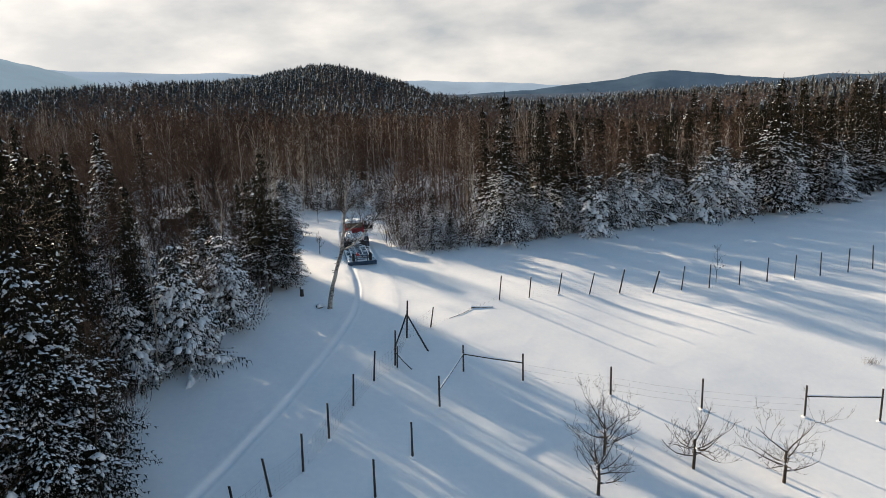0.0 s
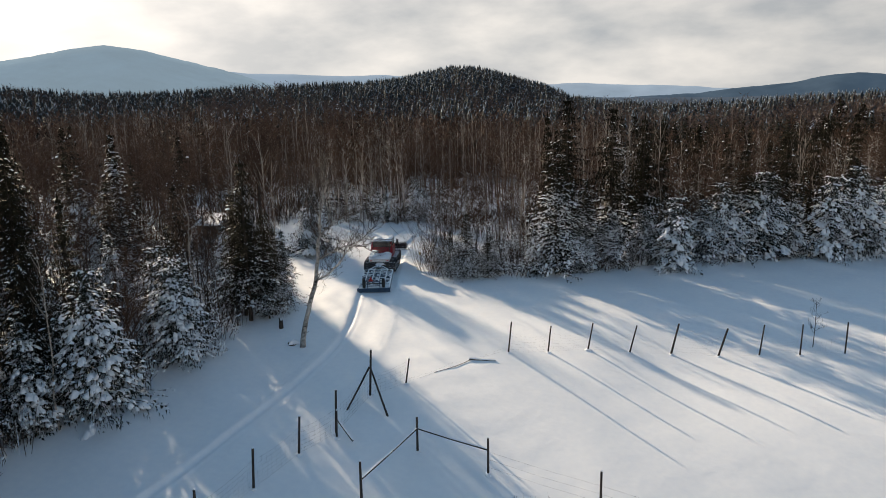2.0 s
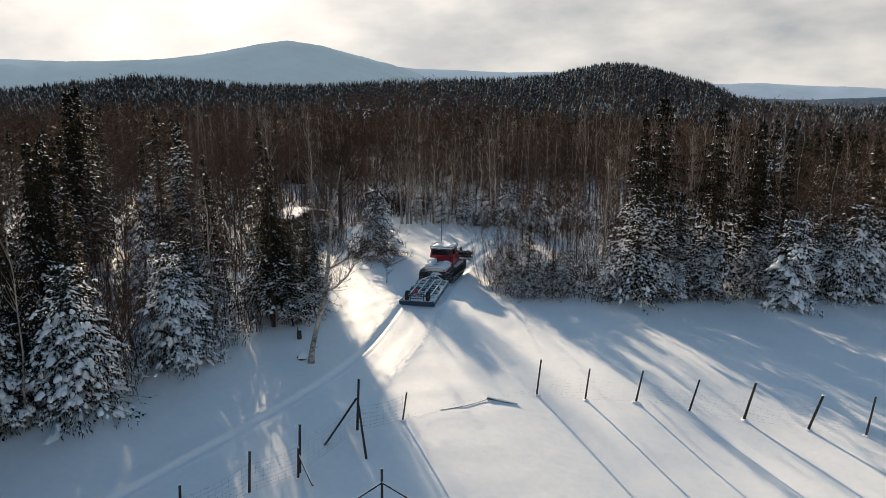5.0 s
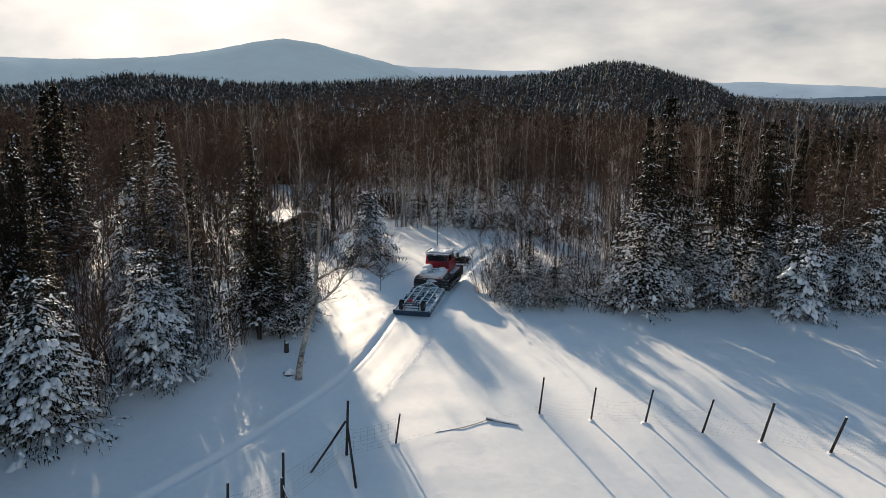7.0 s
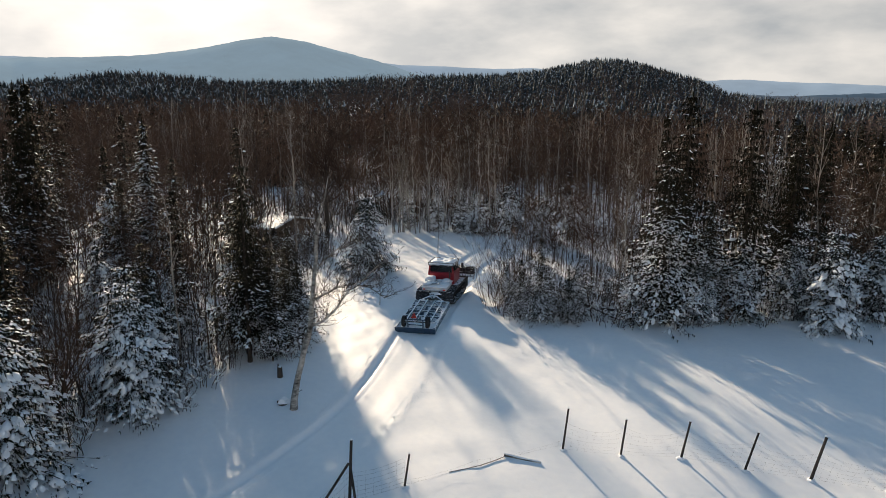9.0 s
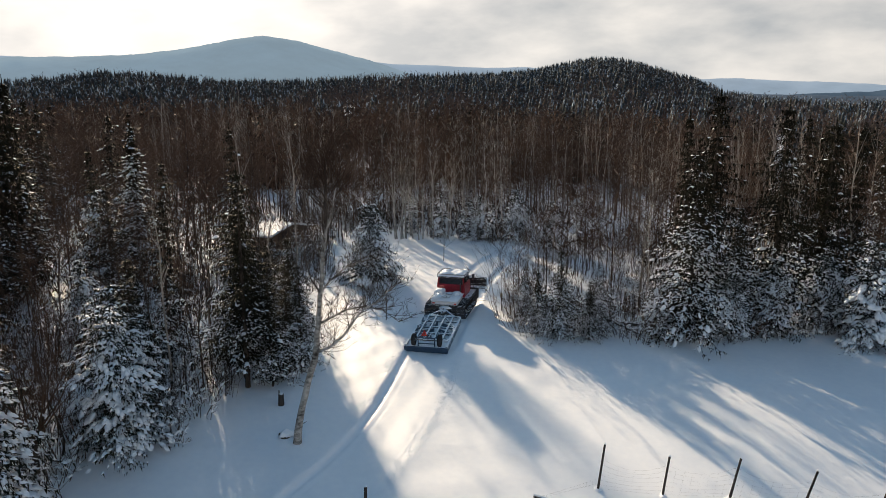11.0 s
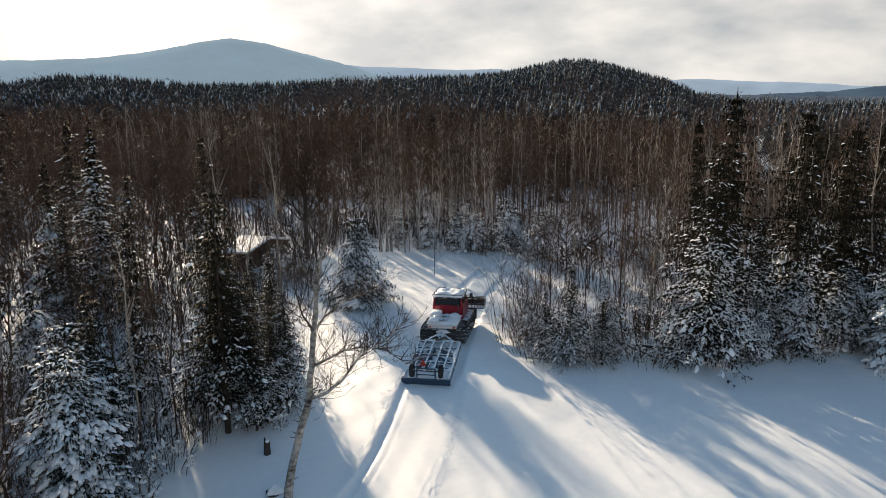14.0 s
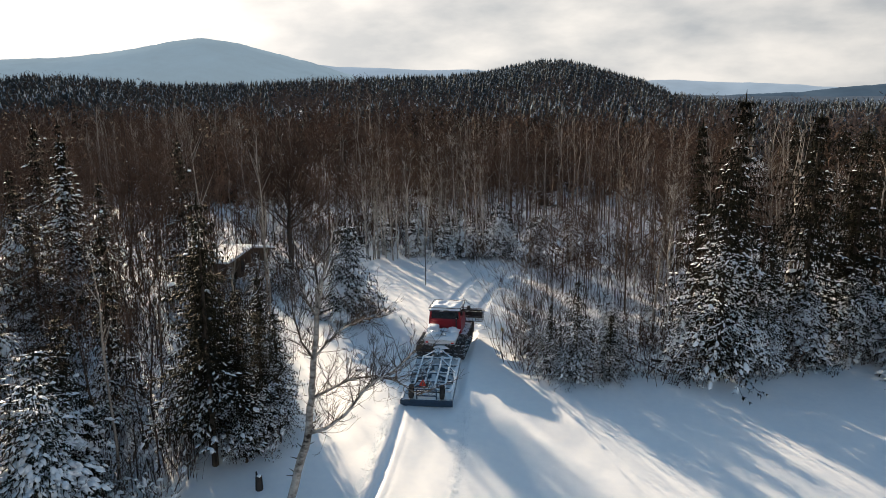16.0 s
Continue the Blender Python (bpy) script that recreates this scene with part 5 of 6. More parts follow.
fence_n = thing("field_fence", pose(0, 0, 0), "leaning dark wooden fence posts with page wire across the snowy field", "fence")
FAR = [(3.33, 53.25, 2.02, 0.10), (5.75, 54.07, 1.75, 0.10), (8.21, 54.97, 1.80, 0.16), (10.81, 55.57, 1.85, 0.22), (13.4, 56.28, 2.08, 0.20), (16.35, 56.93, 1.9, 0.26), (18.9, 57.54, 2.1, 0.10),
       (21.47, 58.26, 2.1, 0.03), (24.3, 59.0, 2.15, 0.02), (27.0, 59.8, 2.2, 0.02), (29.75, 60.6, 2.2, 0.03), (32.45, 61.5, 2.2, -0.01), (35.5, 62.6, 2.25, 0.01), (38.3, 63.6, 2.3, -0.06), (41.1, 64.8, 2.2, 0.03), (43.9, 66.0, 2.2, 0.0)]
for i, (x, y, h, ln) in enumerate(FAR):
    post(fence_n, x, y, h, 0.066 if i in (4, 5) else 0.048, (ln, 0))
for (x, y, h, ln), (x2, y2, h2, l2) in zip(FAR, FAR[1:]):
    netting(fence_n, (x, y, 0), (x2, y2, 0), 1.35, 0.25, ln, gauge=0.5)

fence_w = thing("trail_fence", pose(0, 0, 0), "dark wooden posts with page wire beside the trail", "fence")
NEAR = [(-10.2, 24.6, 2.0, 0.0), (-9.5, 26.9, 2.0, -0.1), (-8.65, 29.1, 2.0, -0.12), (-7.6, 31.2, 2.05, 0.03), (-6.85, 34.2, 2.05, 0.02), (-6.0, 37.4, 2.0, 0.06), (-5.15, 40.4, 2.0, 0.08), (-4.0, 42.4, 2.4, 0.05)]
for x, y, h, ln in NEAR:
    post(fence_w, x, y, h, 0.058, (ln, 0))
for (x, y, h, ln), (x2, y2, h2, l2) in zip(NEAR, NEAR[1:]):
    netting(fence_w, (x, y, 0), (x2, y2, 0), 1.35, 0.1, gauge=1.1)
post(fence_w, -3.85, 42.1, 1.5, 0.05, (0.05, 0))
netting(fence_w, (-4.0, 42.4, 0), (-3.5, 46.3, 0), 1.35, 0.1, gauge=1.1)
pole(fence_w, (-3.9, 42.3, zland(-3.9, 42.3) + 0.95), (-2.9, 41.9, zland(-2.9, 41.9) + 0.12), 0.05, 0.045, "brace")
# the corner post with its two braces
post(fence_w, -3.5, 46.3, 2.75, 0.06, (0.06, 0))
zc = zland(-3.5, 46.3) + 1.75
pole(fence_w, (-3.45, 46.25, zc), (-4.25, 44.6, zland(-4.25, 44.6) - 0.05), 0.055, 0.05, "brace", False)
pole(fence_w, (-3.40, 46.25, zc), (-1.95, 44.7, zland(-1.95, 44.7) - 0.05), 0.05, 0.06, "brace", False)
post(fence_w, -1.9, 48.0, 1.55, 0.045, (0.16, 0))
netting(fence_w, (-3.5, 46.3, 0), (-1.9, 48.0, 0), 1.3, 0.1, gauge=1.1)
netting(fence_w, (-1.9, 48.0, 0), (0.3, 50.6, 0), 0.28, 0.5, 0, True, 0.6)
netting(fence_w, (0.3, 50.6, 0), (3.3, 53.6, 0), 0.28, 0.6, 0, True, 0.6)
for (x1, y1), (x2, y2) in (((-0.6, 49.6), (0.4, 50.6)), ((0.4, 50.6), (1.25, 51.75))):
    pole(fence_w, (x1, y1, zland(x1, y1) + 0.02), (x2, y2, zland(x2, y2) + 0.03), 0.016, 0.014, "fallen_pole", False)
pole(fence_w, (1.1, 51.75, zland(1.1, 51.75) + 0.02), (2.75, 51.85, zland(2.75, 51.85) + 0.02), 0.06, 0.05, "fallen_pole", True, M_birch)

fence_s = thing("orchard_fence", pose(0, 0, 0), "grey wooden posts joined by top rails round the orchard corner", "fence")
SOUTH = [(-3.95, 29.7, 2.0), (-2.4, 33.1, 1.95), (-1.1, 38.1, 1.95), (0.35, 42.3, 1.85), (4.05, 41.5, 1.85), (9.3, 40.5, 1.85), (14.55, 39.6, 1.95), (20.6, 39.4, 2.0), (24.95, 39.2, 2.1)]
heads = [post(fence_s, x, y, h, 0.058, (0.01, 0))[-1] for x, y, h in SOUTH]
for i, j in ((2, 3), (3, 4), (7, 8)):
    a, b = heads[i] - Vector((0, 0, 0.62 if i != 7 else 0.7)), heads[j] - Vector((0, 0, 0.62 if i != 7 else 0.55))
    if i == 2:
        a.z -= 0.25
    pole(fence_s, a, b, 0.05, 0.045)
for i in range(4, 7):
    V, F = [], []
    for k in (0.35, 0.75, 1.15):
        a, b = Vector((*SOUTH[i][:2], zland(*SOUTH[i][:2]) + k)), Vector((*SOUTH[i + 1][:2], zland(*SOUTH[i + 1][:2]) + k))
        tube(V, F, [a, a.lerp(b, 0.5) - Vector((0, 0, 0.06)), b], [0.0035] * 3, 3)
    raw("line_wire", V, F, M_wire, fence_s)


# ---- small things beside the trail ----
def stump():
    x, y = -12.1, 52.9
    root = thing("stump", pose(x, y, zland(x, y)), "dark splintered tree stump with a cap of snow", "stump")
    rnd = random.Random(4)
    V, F = [], []
    tube(V, F, [(0, 0, -0.1), (0, 0.01, 0.28), (0.02, 0, 0.56)], [0.16, 0.14, 0.13], 9, True)
    tube(V, F, [(-0.1, 0.05, 0.45), (-0.13, 0.05, 0.70)], [0.06, 0.03], 5, True)
    raw("wood", V, F, M_post, root)
    V, F = [], []
    lump(V, F, (0.03, 0, 0.58), 0.12, 0.12, 0.06, 0, rnd)
    raw("snow_cap", V, F, M_clump, root)


stump()


def stone(x, y):
    root = thing("snowy_rock", pose(x, y, zland(x, y)), "small dark rock half covered by snow", "rock")
    bm = bmesh.new()
    bmesh.ops.create_icosphere(bm, subdivisions=2, radius=0.3)
    for v in bm.verts:
        v.co *= 1 + 0.25 * noise.noise(v.co * 4)
        v.co.z *= 0.7
    part("rock", bm, M_bark, root)
    V, F = [], []
    lump(V, F, (0.05, 0.0, 0.10), 0.36, 0.32, 0.24, 0.4, random.Random(8))
    raw("snow_cap", V, F, M_clump, root)


stone(-10.35, 50.9)


def stake(x, y):
    root = thing("trail_marker", pose(x, y, zland(x, y)), "wooden stake with a small yellow marker plate", "marker")
    part("stake", box((0.06, 0.05, 1.35), (0, 0, 0.55), bevel=0.006), M_post, root)
    part("plate", box((0.16, 0.02, 0.22), (0, -0.04, 1.08), bevel=0.006), M_yellow, root)


stake(-7.1, 70.4)


def sapling(x, y, H, seed, label):
    rnd = random.Random(seed)
    root = thing("sapling", pose(x, y, zland(x, y)), label, "sapling")
    V, F, tips = [], [], []
    tube(V, F, [(0, 0, -0.1), (0.05, 0, H * 0.5), (0.02, 0.04, H)], [0.032, 0.02, 0.006], 5)
    raw("stem", V, F, M_bark, root)
    V, F = [], []
    for i in range(13):
        z, a = H * rnd.uniform(0.2, 0.9), rnd.uniform(0, 6.28)
        grow_limb(V, F, (0.03, 0, z), (math.cos(a), math.sin(a), 0.7), H * 0.26 * (1.2 - z / H), 0.012, 1, rnd, tips, thin=0.006, kids=(2, 3))
    twigs(V, F, tips, rnd, 3, 0.22, 0.005)
    raw("crown", V, F, M_twig_grey, root)


sapling(22.6, 59.8, 3.4, 61, "thin leafless sapling beside a fence post")
sapling(-16.05, 80.5, 4.8, 62, "straight leafless sapling in the snowy clearing")
sapling(-12.9, 64.8, 2.2, 63, "small leafless sapling beside the trail")


for i, (x, y, h) in enumerate(((-15.6, 53.4, 2.3), (-16.9, 51.6, 3.2), (-17.3, 53.8, 2.8), (-17.6, 56.8, 3.6), (-13.1, 56.0, 3.4), (-15.1, 52.4, 1.6), (-16.2, 50.6, 1.9), (-16.4, 49.4, 1.1))):
    sapling(x, y, h, 64 + i, "thin leafless sapling on the shaded snow by the forest edge")


def snowy_log(a, b, r, seed):
    """A fallen trunk propped among the brush, with a ridge of snow along it."""
    rnd = random.Random(seed)
    root = thing("fallen_log", pose(a[0], a[1], zland(*a[:2])), "fallen grey tree trunk with snow along its top", "log")
    base = Vector((a[0], a[1], zland(*a[:2])))
    p0, p1 = Vector((0, 0, a[2])), Vector((b[0], b[1], zland(*b[:2]) + b[2])) - base
    pts = [p0.lerp(p1, k / 6) + Vector((rnd.uniform(-.05, .05), rnd.uniform(-.05, .05), rnd.uniform(-.05, .05))) for k in range(7)]
    V, F = [], []
    tube(V, F, pts, [r * (1 - 0.09 * k) for k in range(7)], 8, True)
    for k in range(1, 6):
        w = Vector((rnd.uniform(-1, 1), rnd.uniform(-1, 1), rnd.uniform(0.1, 0.8))).normalized()
        tube(V, F, [pts[k], pts[k] + w * 0.45], [r * 0.3, 0.01], 4)
    log = raw("trunk", V, F, M_post, root, smooth=True)
    V, F = [], []
    for k in range(16):
        q = pts[0].lerp(pts[-1], (k + rnd.random()) / 16)
        lump(V, F, q + Vector((0, 0, r * 0.75)), 0.20, r * 0.9, 0.06, math.atan2((p1 - p0).y, (p1 - p0).x), rnd)
    tagged(raw("lying_snow", V, F, M_clump, log, "white snow"), kind="stuff")


snowy_log((0.2, 71.0, 0.15), (3.4, 70.1, 0.75), 0.11, 5)
snowy_log((-0.4, 70.4, 0.7), (2.4, 69.6, 0.12), 0.09, 6)


def tuft(x, y):
    rnd = random.Random(3)
    V, F = [], []
    z = zland(x, y)
    for i in range(90):
        a, o = rnd.uniform(0, 6.28), rnd.uniform(0, 0.7)
        p = Vector((x + math.cos(a) * o, y + math.sin(a) * o * 0.6, z - 0.05))
        ribbon(V, F, p, p + Vector((rnd.uniform(-0.25, 0.25), rnd.uniform(-0.25, 0.25), rnd.uniform(0.15, 0.55))), 0.006, 0.002, rnd)
    tagged(raw("grass_tuft", V, F, M_grass), "dry grass tuft sticking out of the snow", "grass", kind="stuff")


tuft(28.0, 45.6)


# ---- the cabin among the trees ----
def cabin():
    x, y = -31.0, 77.6
    z = zland(x, y)
    root = thing("cabin", pose(x, y, z, 0, 0, 92), "small brown board cabin with thick snow on its gable roof", "cabin")
    w, d, h, rise, t = 6.0, 2.1, 1.55, 0.60, 0.12
    for sx in (-1, 1):
        part("side_wall", box((t, d, h), (sx * (w / 2 - t / 2), 0, h / 2 - 0.1), bevel=0.01), M_board, root)
    for sy in (-1, 1):
        V = [Vector(p) for p in ((-w / 2 + t, 0, -0.1), (w / 2 - t, 0, -0.1), (w / 2 - t, 0, h - 0.1), (0, 0, h + rise - 0.12), (-w / 2 + t, 0, h - 0.1))]
        V = [v + Vector((0, sy * d / 2, 0)) for v in V] + [v + Vector((0, sy * (d / 2 - t), 0)) for v in V]
        F = [(0, 1, 2, 3, 4), (9, 8, 7, 6, 5)] + [(i, i + 5, (i + 1) % 5 + 5, (i + 1) % 5) for i in range(5)]
        wall = raw("gable_wall", V, F, M_board, root)
        part("window", box((0.7, 0.04, 0.6), (0.7, sy * (d / 2 + 0.015), 1.2), bevel=0.01), M_glass, wall)
        for k in (-1, 1):
            part("trim", box((0.06, 0.06, 0.72), (0.7 + k * 0.38, sy * (d / 2 + 0.02), 1.2), bevel=0.008), M_post, wall)
    part("door", box((0.8, 0.05, 1.9), (-0.8, -d / 2 - 0.02, 0.9), bevel=0.01), M_post, root)
    slope = math.degrees(math.atan2(rise, w / 2))
    ln = math.hypot(rise, w / 2) + 0.4
    for sx in (-1, 1):
        c = (sx * (w / 4 + 0.16), 0, h + rise / 2 - 0.14)
        roof = part("roof", box((ln, d + 0.8, 0.08), c, (0, sx * slope, 0), 0.01), M_board, root)
        bm = box((ln + 0.05, d + 0.9, 0.18), (c[0], 0, c[2] + 0.14), (0, sx * slope, 0), 0.10)
        part("roof_snow", bm, M_clump, roof, "thick white snow")


cabin()
for x, y, h, k in ((-33.4, 73.6, 1.8, 2), (-28.4, 73.2, 1.9, 0), (-35.0, 75.4, 1.7, 3), (-27.6, 75.4, 2.6, 2), (-30.2, 72.6, 1.5, 1), (-26.9, 73.2, 2.3, 1), (-25.6, 73.8, 3.0, 0), (-25.0, 75.2, 2.6, 1)):
    plant("snowy_spruce", SMALL[k % 2], x, y, "young spruce with clumps of snow beside the cabin", "tree", "snow-laden young spruces", h / 7, x * 40)
for x, y, s in ((-31.8, 71.4, 0.5), (-34.4, 73.0, 0.55), (-24.6, 69.6, 0.45)):
    plant("bare_tree", BARE[5], x, y, "young leafless tree with a bushy brown crown", "tree", "leafless trees of the forest edge", s, x * 50)


# ---- the trail groomer and its drag ----
def bar(parent, name, a, b, w, h, material, label=""):
    """A square-edged bar from a to b."""
    a, b = Vector(a), Vector(b)
    d = b - a
    bm = box((w, d.length, h), bevel=min(w, h) * 0.2)
    bmesh.ops.transform(bm, matrix=Matrix.Translation(a.lerp(b, 0.5)) @ d.to_track_quat("Y", "Z").to_matrix().to_4x4(), verts=bm.verts)
    return part(name, bm, material, parent, label)


def ring(R, r, w, seg=20):
    """A wheel or tyre lying along x: outer radius, inner radius, width."""
    V, F = [], []
    prof = ((r, -w / 2), (R * 0.93, -w / 2), (R, -w * 0.3), (R, w * 0.3), (R * 0.93, w / 2), (r, w / 2))
    for i in range(seg):
        a = 6.28319 * i / seg
        for rr, x in prof:
            V.append((x, rr * math.cos(a), rr * math.sin(a)))
    n = len(prof)
    for i in range(seg):
        for k in range(n):
            F.append((i * n + k, i * n + (k + 1) % n, ((i + 1) % seg) * n + (k + 1) % n, ((i + 1) % seg) * n + k))
    return V, F


def move(ob, at):
    ob.location = at
    return ob


def snow_pat(parent, rows, seed):
    V, F = [], []
    rnd = random.Random(seed)
    for c, rx, ry, rz in rows:
        lump(V, F, c, rx, ry, rz, rnd.uniform(-0.2, 0.2), rnd)
    tagged(raw("lying_snow", V, F, M_clump, parent, "white snow"), kind="stuff")


HEAD = 14.0       # degrees to the left of +y
DRAG = (-8.42, 61.45)


def drift(w, d, h, seed):
    """A sheet of lying snow with an uneven top and thin rims, its foot at z 0."""
    bm = bmesh.new()
    nx, ny = 16, 12
    grid = []
    for j in range(ny + 1):
        for i in range(nx + 1):
            u, v = i / nx * 2 - 1, j / ny * 2 - 1
            rim = min(1, (1 - abs(u)) * 5) * min(1, (1 - abs(v)) * 5)
            z = h * (rim ** 0.5) * (0.75 + 0.6 * noise.noise(Vector((u * w * 1.6 + seed, v * d * 1.6, seed * 0.7))))
            wob = 0.05 * noise.noise(Vector((u * 4, v * 4, seed * 1.3)))
            grid.append(bm.verts.new((u * w / 2 + wob, v * d / 2 + wob, z)))
    for j in range(ny):
        for i in range(nx):
            k = j * (nx + 1) + i
            bm.faces.new((grid[k], grid[k + 1], grid[k + nx + 2], grid[k + nx + 1])).smooth = True
    return bm


def drag():
    z = zland(*DRAG) + 0.0
    pitch = math.degrees(math.atan2(zland(-9.9, 67.2) - z, 5.0))
    root = thing("trail_drag", pose(*DRAG, z - 0.06, pitch, 0, HEAD), "snow-covered blue-grey steel trail drag with two rear wheels", "drag")
    W, L = 2.45, 4.9
    for sx in (-1, 1):
        part("side_plate", box((0.06, L, 0.34), (sx * W / 2, L / 2, 0.20), bevel=0.012), M_drag, root)
        part("side_rail", box((0.12, L, 0.06), (sx * (W / 2 - 0.03), L / 2, 0.40), bevel=0.012), M_drag, root)
    part("rear_blade", box((W + 0.12, 0.07, 0.36), (0, 0.0, 0.18), (12, 0, 0), 0.015), M_blade, root)
    pan = part("pan", box((W - 0.1, 1.25, 0.05), (0, 0.72, 0.30), bevel=0.01), M_drag, root)
    part("pan_snow", drift(W - 0.16, 1.15, 0.07, 31), M_clump, pan, "white snow").location = (0, 0.74, 0.32)
    for sx in (-0.78, -0.27, 0.27, 0.78):
        part("long_rail", box((0.10, L - 0.9, 0.12), (sx, L / 2 + 0.45, 0.48), bevel=0.012), M_drag, root)
    for i, y in enumerate((0.95, 1.95, 2.95, 3.95, 4.85)):
        part("cross_bar", box((W - 0.08, 0.09, 0.10), (0, y, 0.40), bevel=0.012), M_drag, root)
    for y in (1.3, 2.3, 3.3):
        for sx in (-1, 1):
            bar(root, "cutting_blade", (sx * 1.15, y, 0.20), (sx * 0.1, y + 0.75, 0.20), 0.04, 0.26, M_drag)
    for sx in (-1, 1):
        bar(root, "brace", (sx * 1.16, 2.9, 0.46), (sx * 0.3, 4.5, 0.50), 0.07, 0.07, M_drag)
    for sx in (-0.76, 0.76):                              # wheels folded up over the rear
        V, F = ring(0.35, 0.19, 0.20)
        wheel = move(raw("wheel", V, F, M_rubber, root, "black rubber tyre"), (sx, 0.28, 0.66))
        V, F = ring(0.17, 0.03, 0.12, 14)
        raw("rim", V, F, M_drag, wheel)
    bar(root, "axle", (-0.76, 0.28, 0.66), (0.76, 0.28, 0.66), 0.08, 0.08, M_black)
    for sx in (-0.32, 0.32):
        bar(root, "wheel_arm", (sx, 0.28, 0.66), (sx, 1.25, 0.50), 0.07, 0.09, M_drag)
        bar(root, "wheel_post", (sx * 1.5, 0.14, 0.30), (sx * 1.5, 0.14, 0.86), 0.06, 0.06, M_blade)
    bar(root, "wheel_crossbar", (-0.50, 0.14, 0.84), (0.50, 0.14, 0.84), 0.06, 0.06, M_blade)
    bar(root, "wheel_crossbar", (-0.50, 0.14, 0.50), (0.50, 0.14, 0.50), 0.05, 0.05, M_blade)
    bar(root, "cylinder", (0, 0.4, 0.62), (0, 1.5, 0.56), 0.08, 0.08, M_black)
    V = [(-0.2, 0, 0), (0.2, 0, 0), (0, 0, 0.36), (-0.2, 0.02, 0), (0.2, 0.02, 0), (0, 0.02, 0.36)]
    F = [(0, 1, 2), (5, 4, 3), (0, 3, 4, 1), (1, 4, 5, 2), (2, 5, 3, 0)]
    smv = raw("warning_triangle", V, F, M_smv, root, "red-orange slow-vehicle triangle")
    smv.location, smv.rotation_euler = (-0.30, 0.95, 0.62), (radians(-18), 0, 0)
    bar(root, "triangle_post", (-0.30, 0.99, 0.45), (-0.30, 0.99, 0.80), 0.04, 0.04, M_black)
    bar(root, "tongue", (-0.75, 4.85, 0.46), (0, 5.65, 0.62), 0.11, 0.11, M_drag)
    bar(root, "tongue", (0.75, 4.85, 0.46), (0, 5.65, 0.62), 0.11, 0.11, M_drag)
    bar(root, "lift_cylinder", (0, 4.7, 0.60), (0, 5.5, 0.74), 0.08, 0.08, M_black)
    snow_pat(root, [((1.12, 1.2, 0.43), 0.10, 0.5, 0.04), ((-1.12, 1.7, 0.43), 0.10, 0.6, 0.04), ((0.5, 4.8, 0.47), 0.45, 0.12, 0.06), ((-0.5, 4.8, 0.47), 0.45, 0.12, 0.07), ((0, 5.3, 0.62), 0.22, 0.3, 0.10), ((1.12, 3.2, 0.43), 0.10, 0.7, 0.04), ((-1.12, 3.5, 0.43), 0.10, 0.7, 0.04)], 21)


drag()


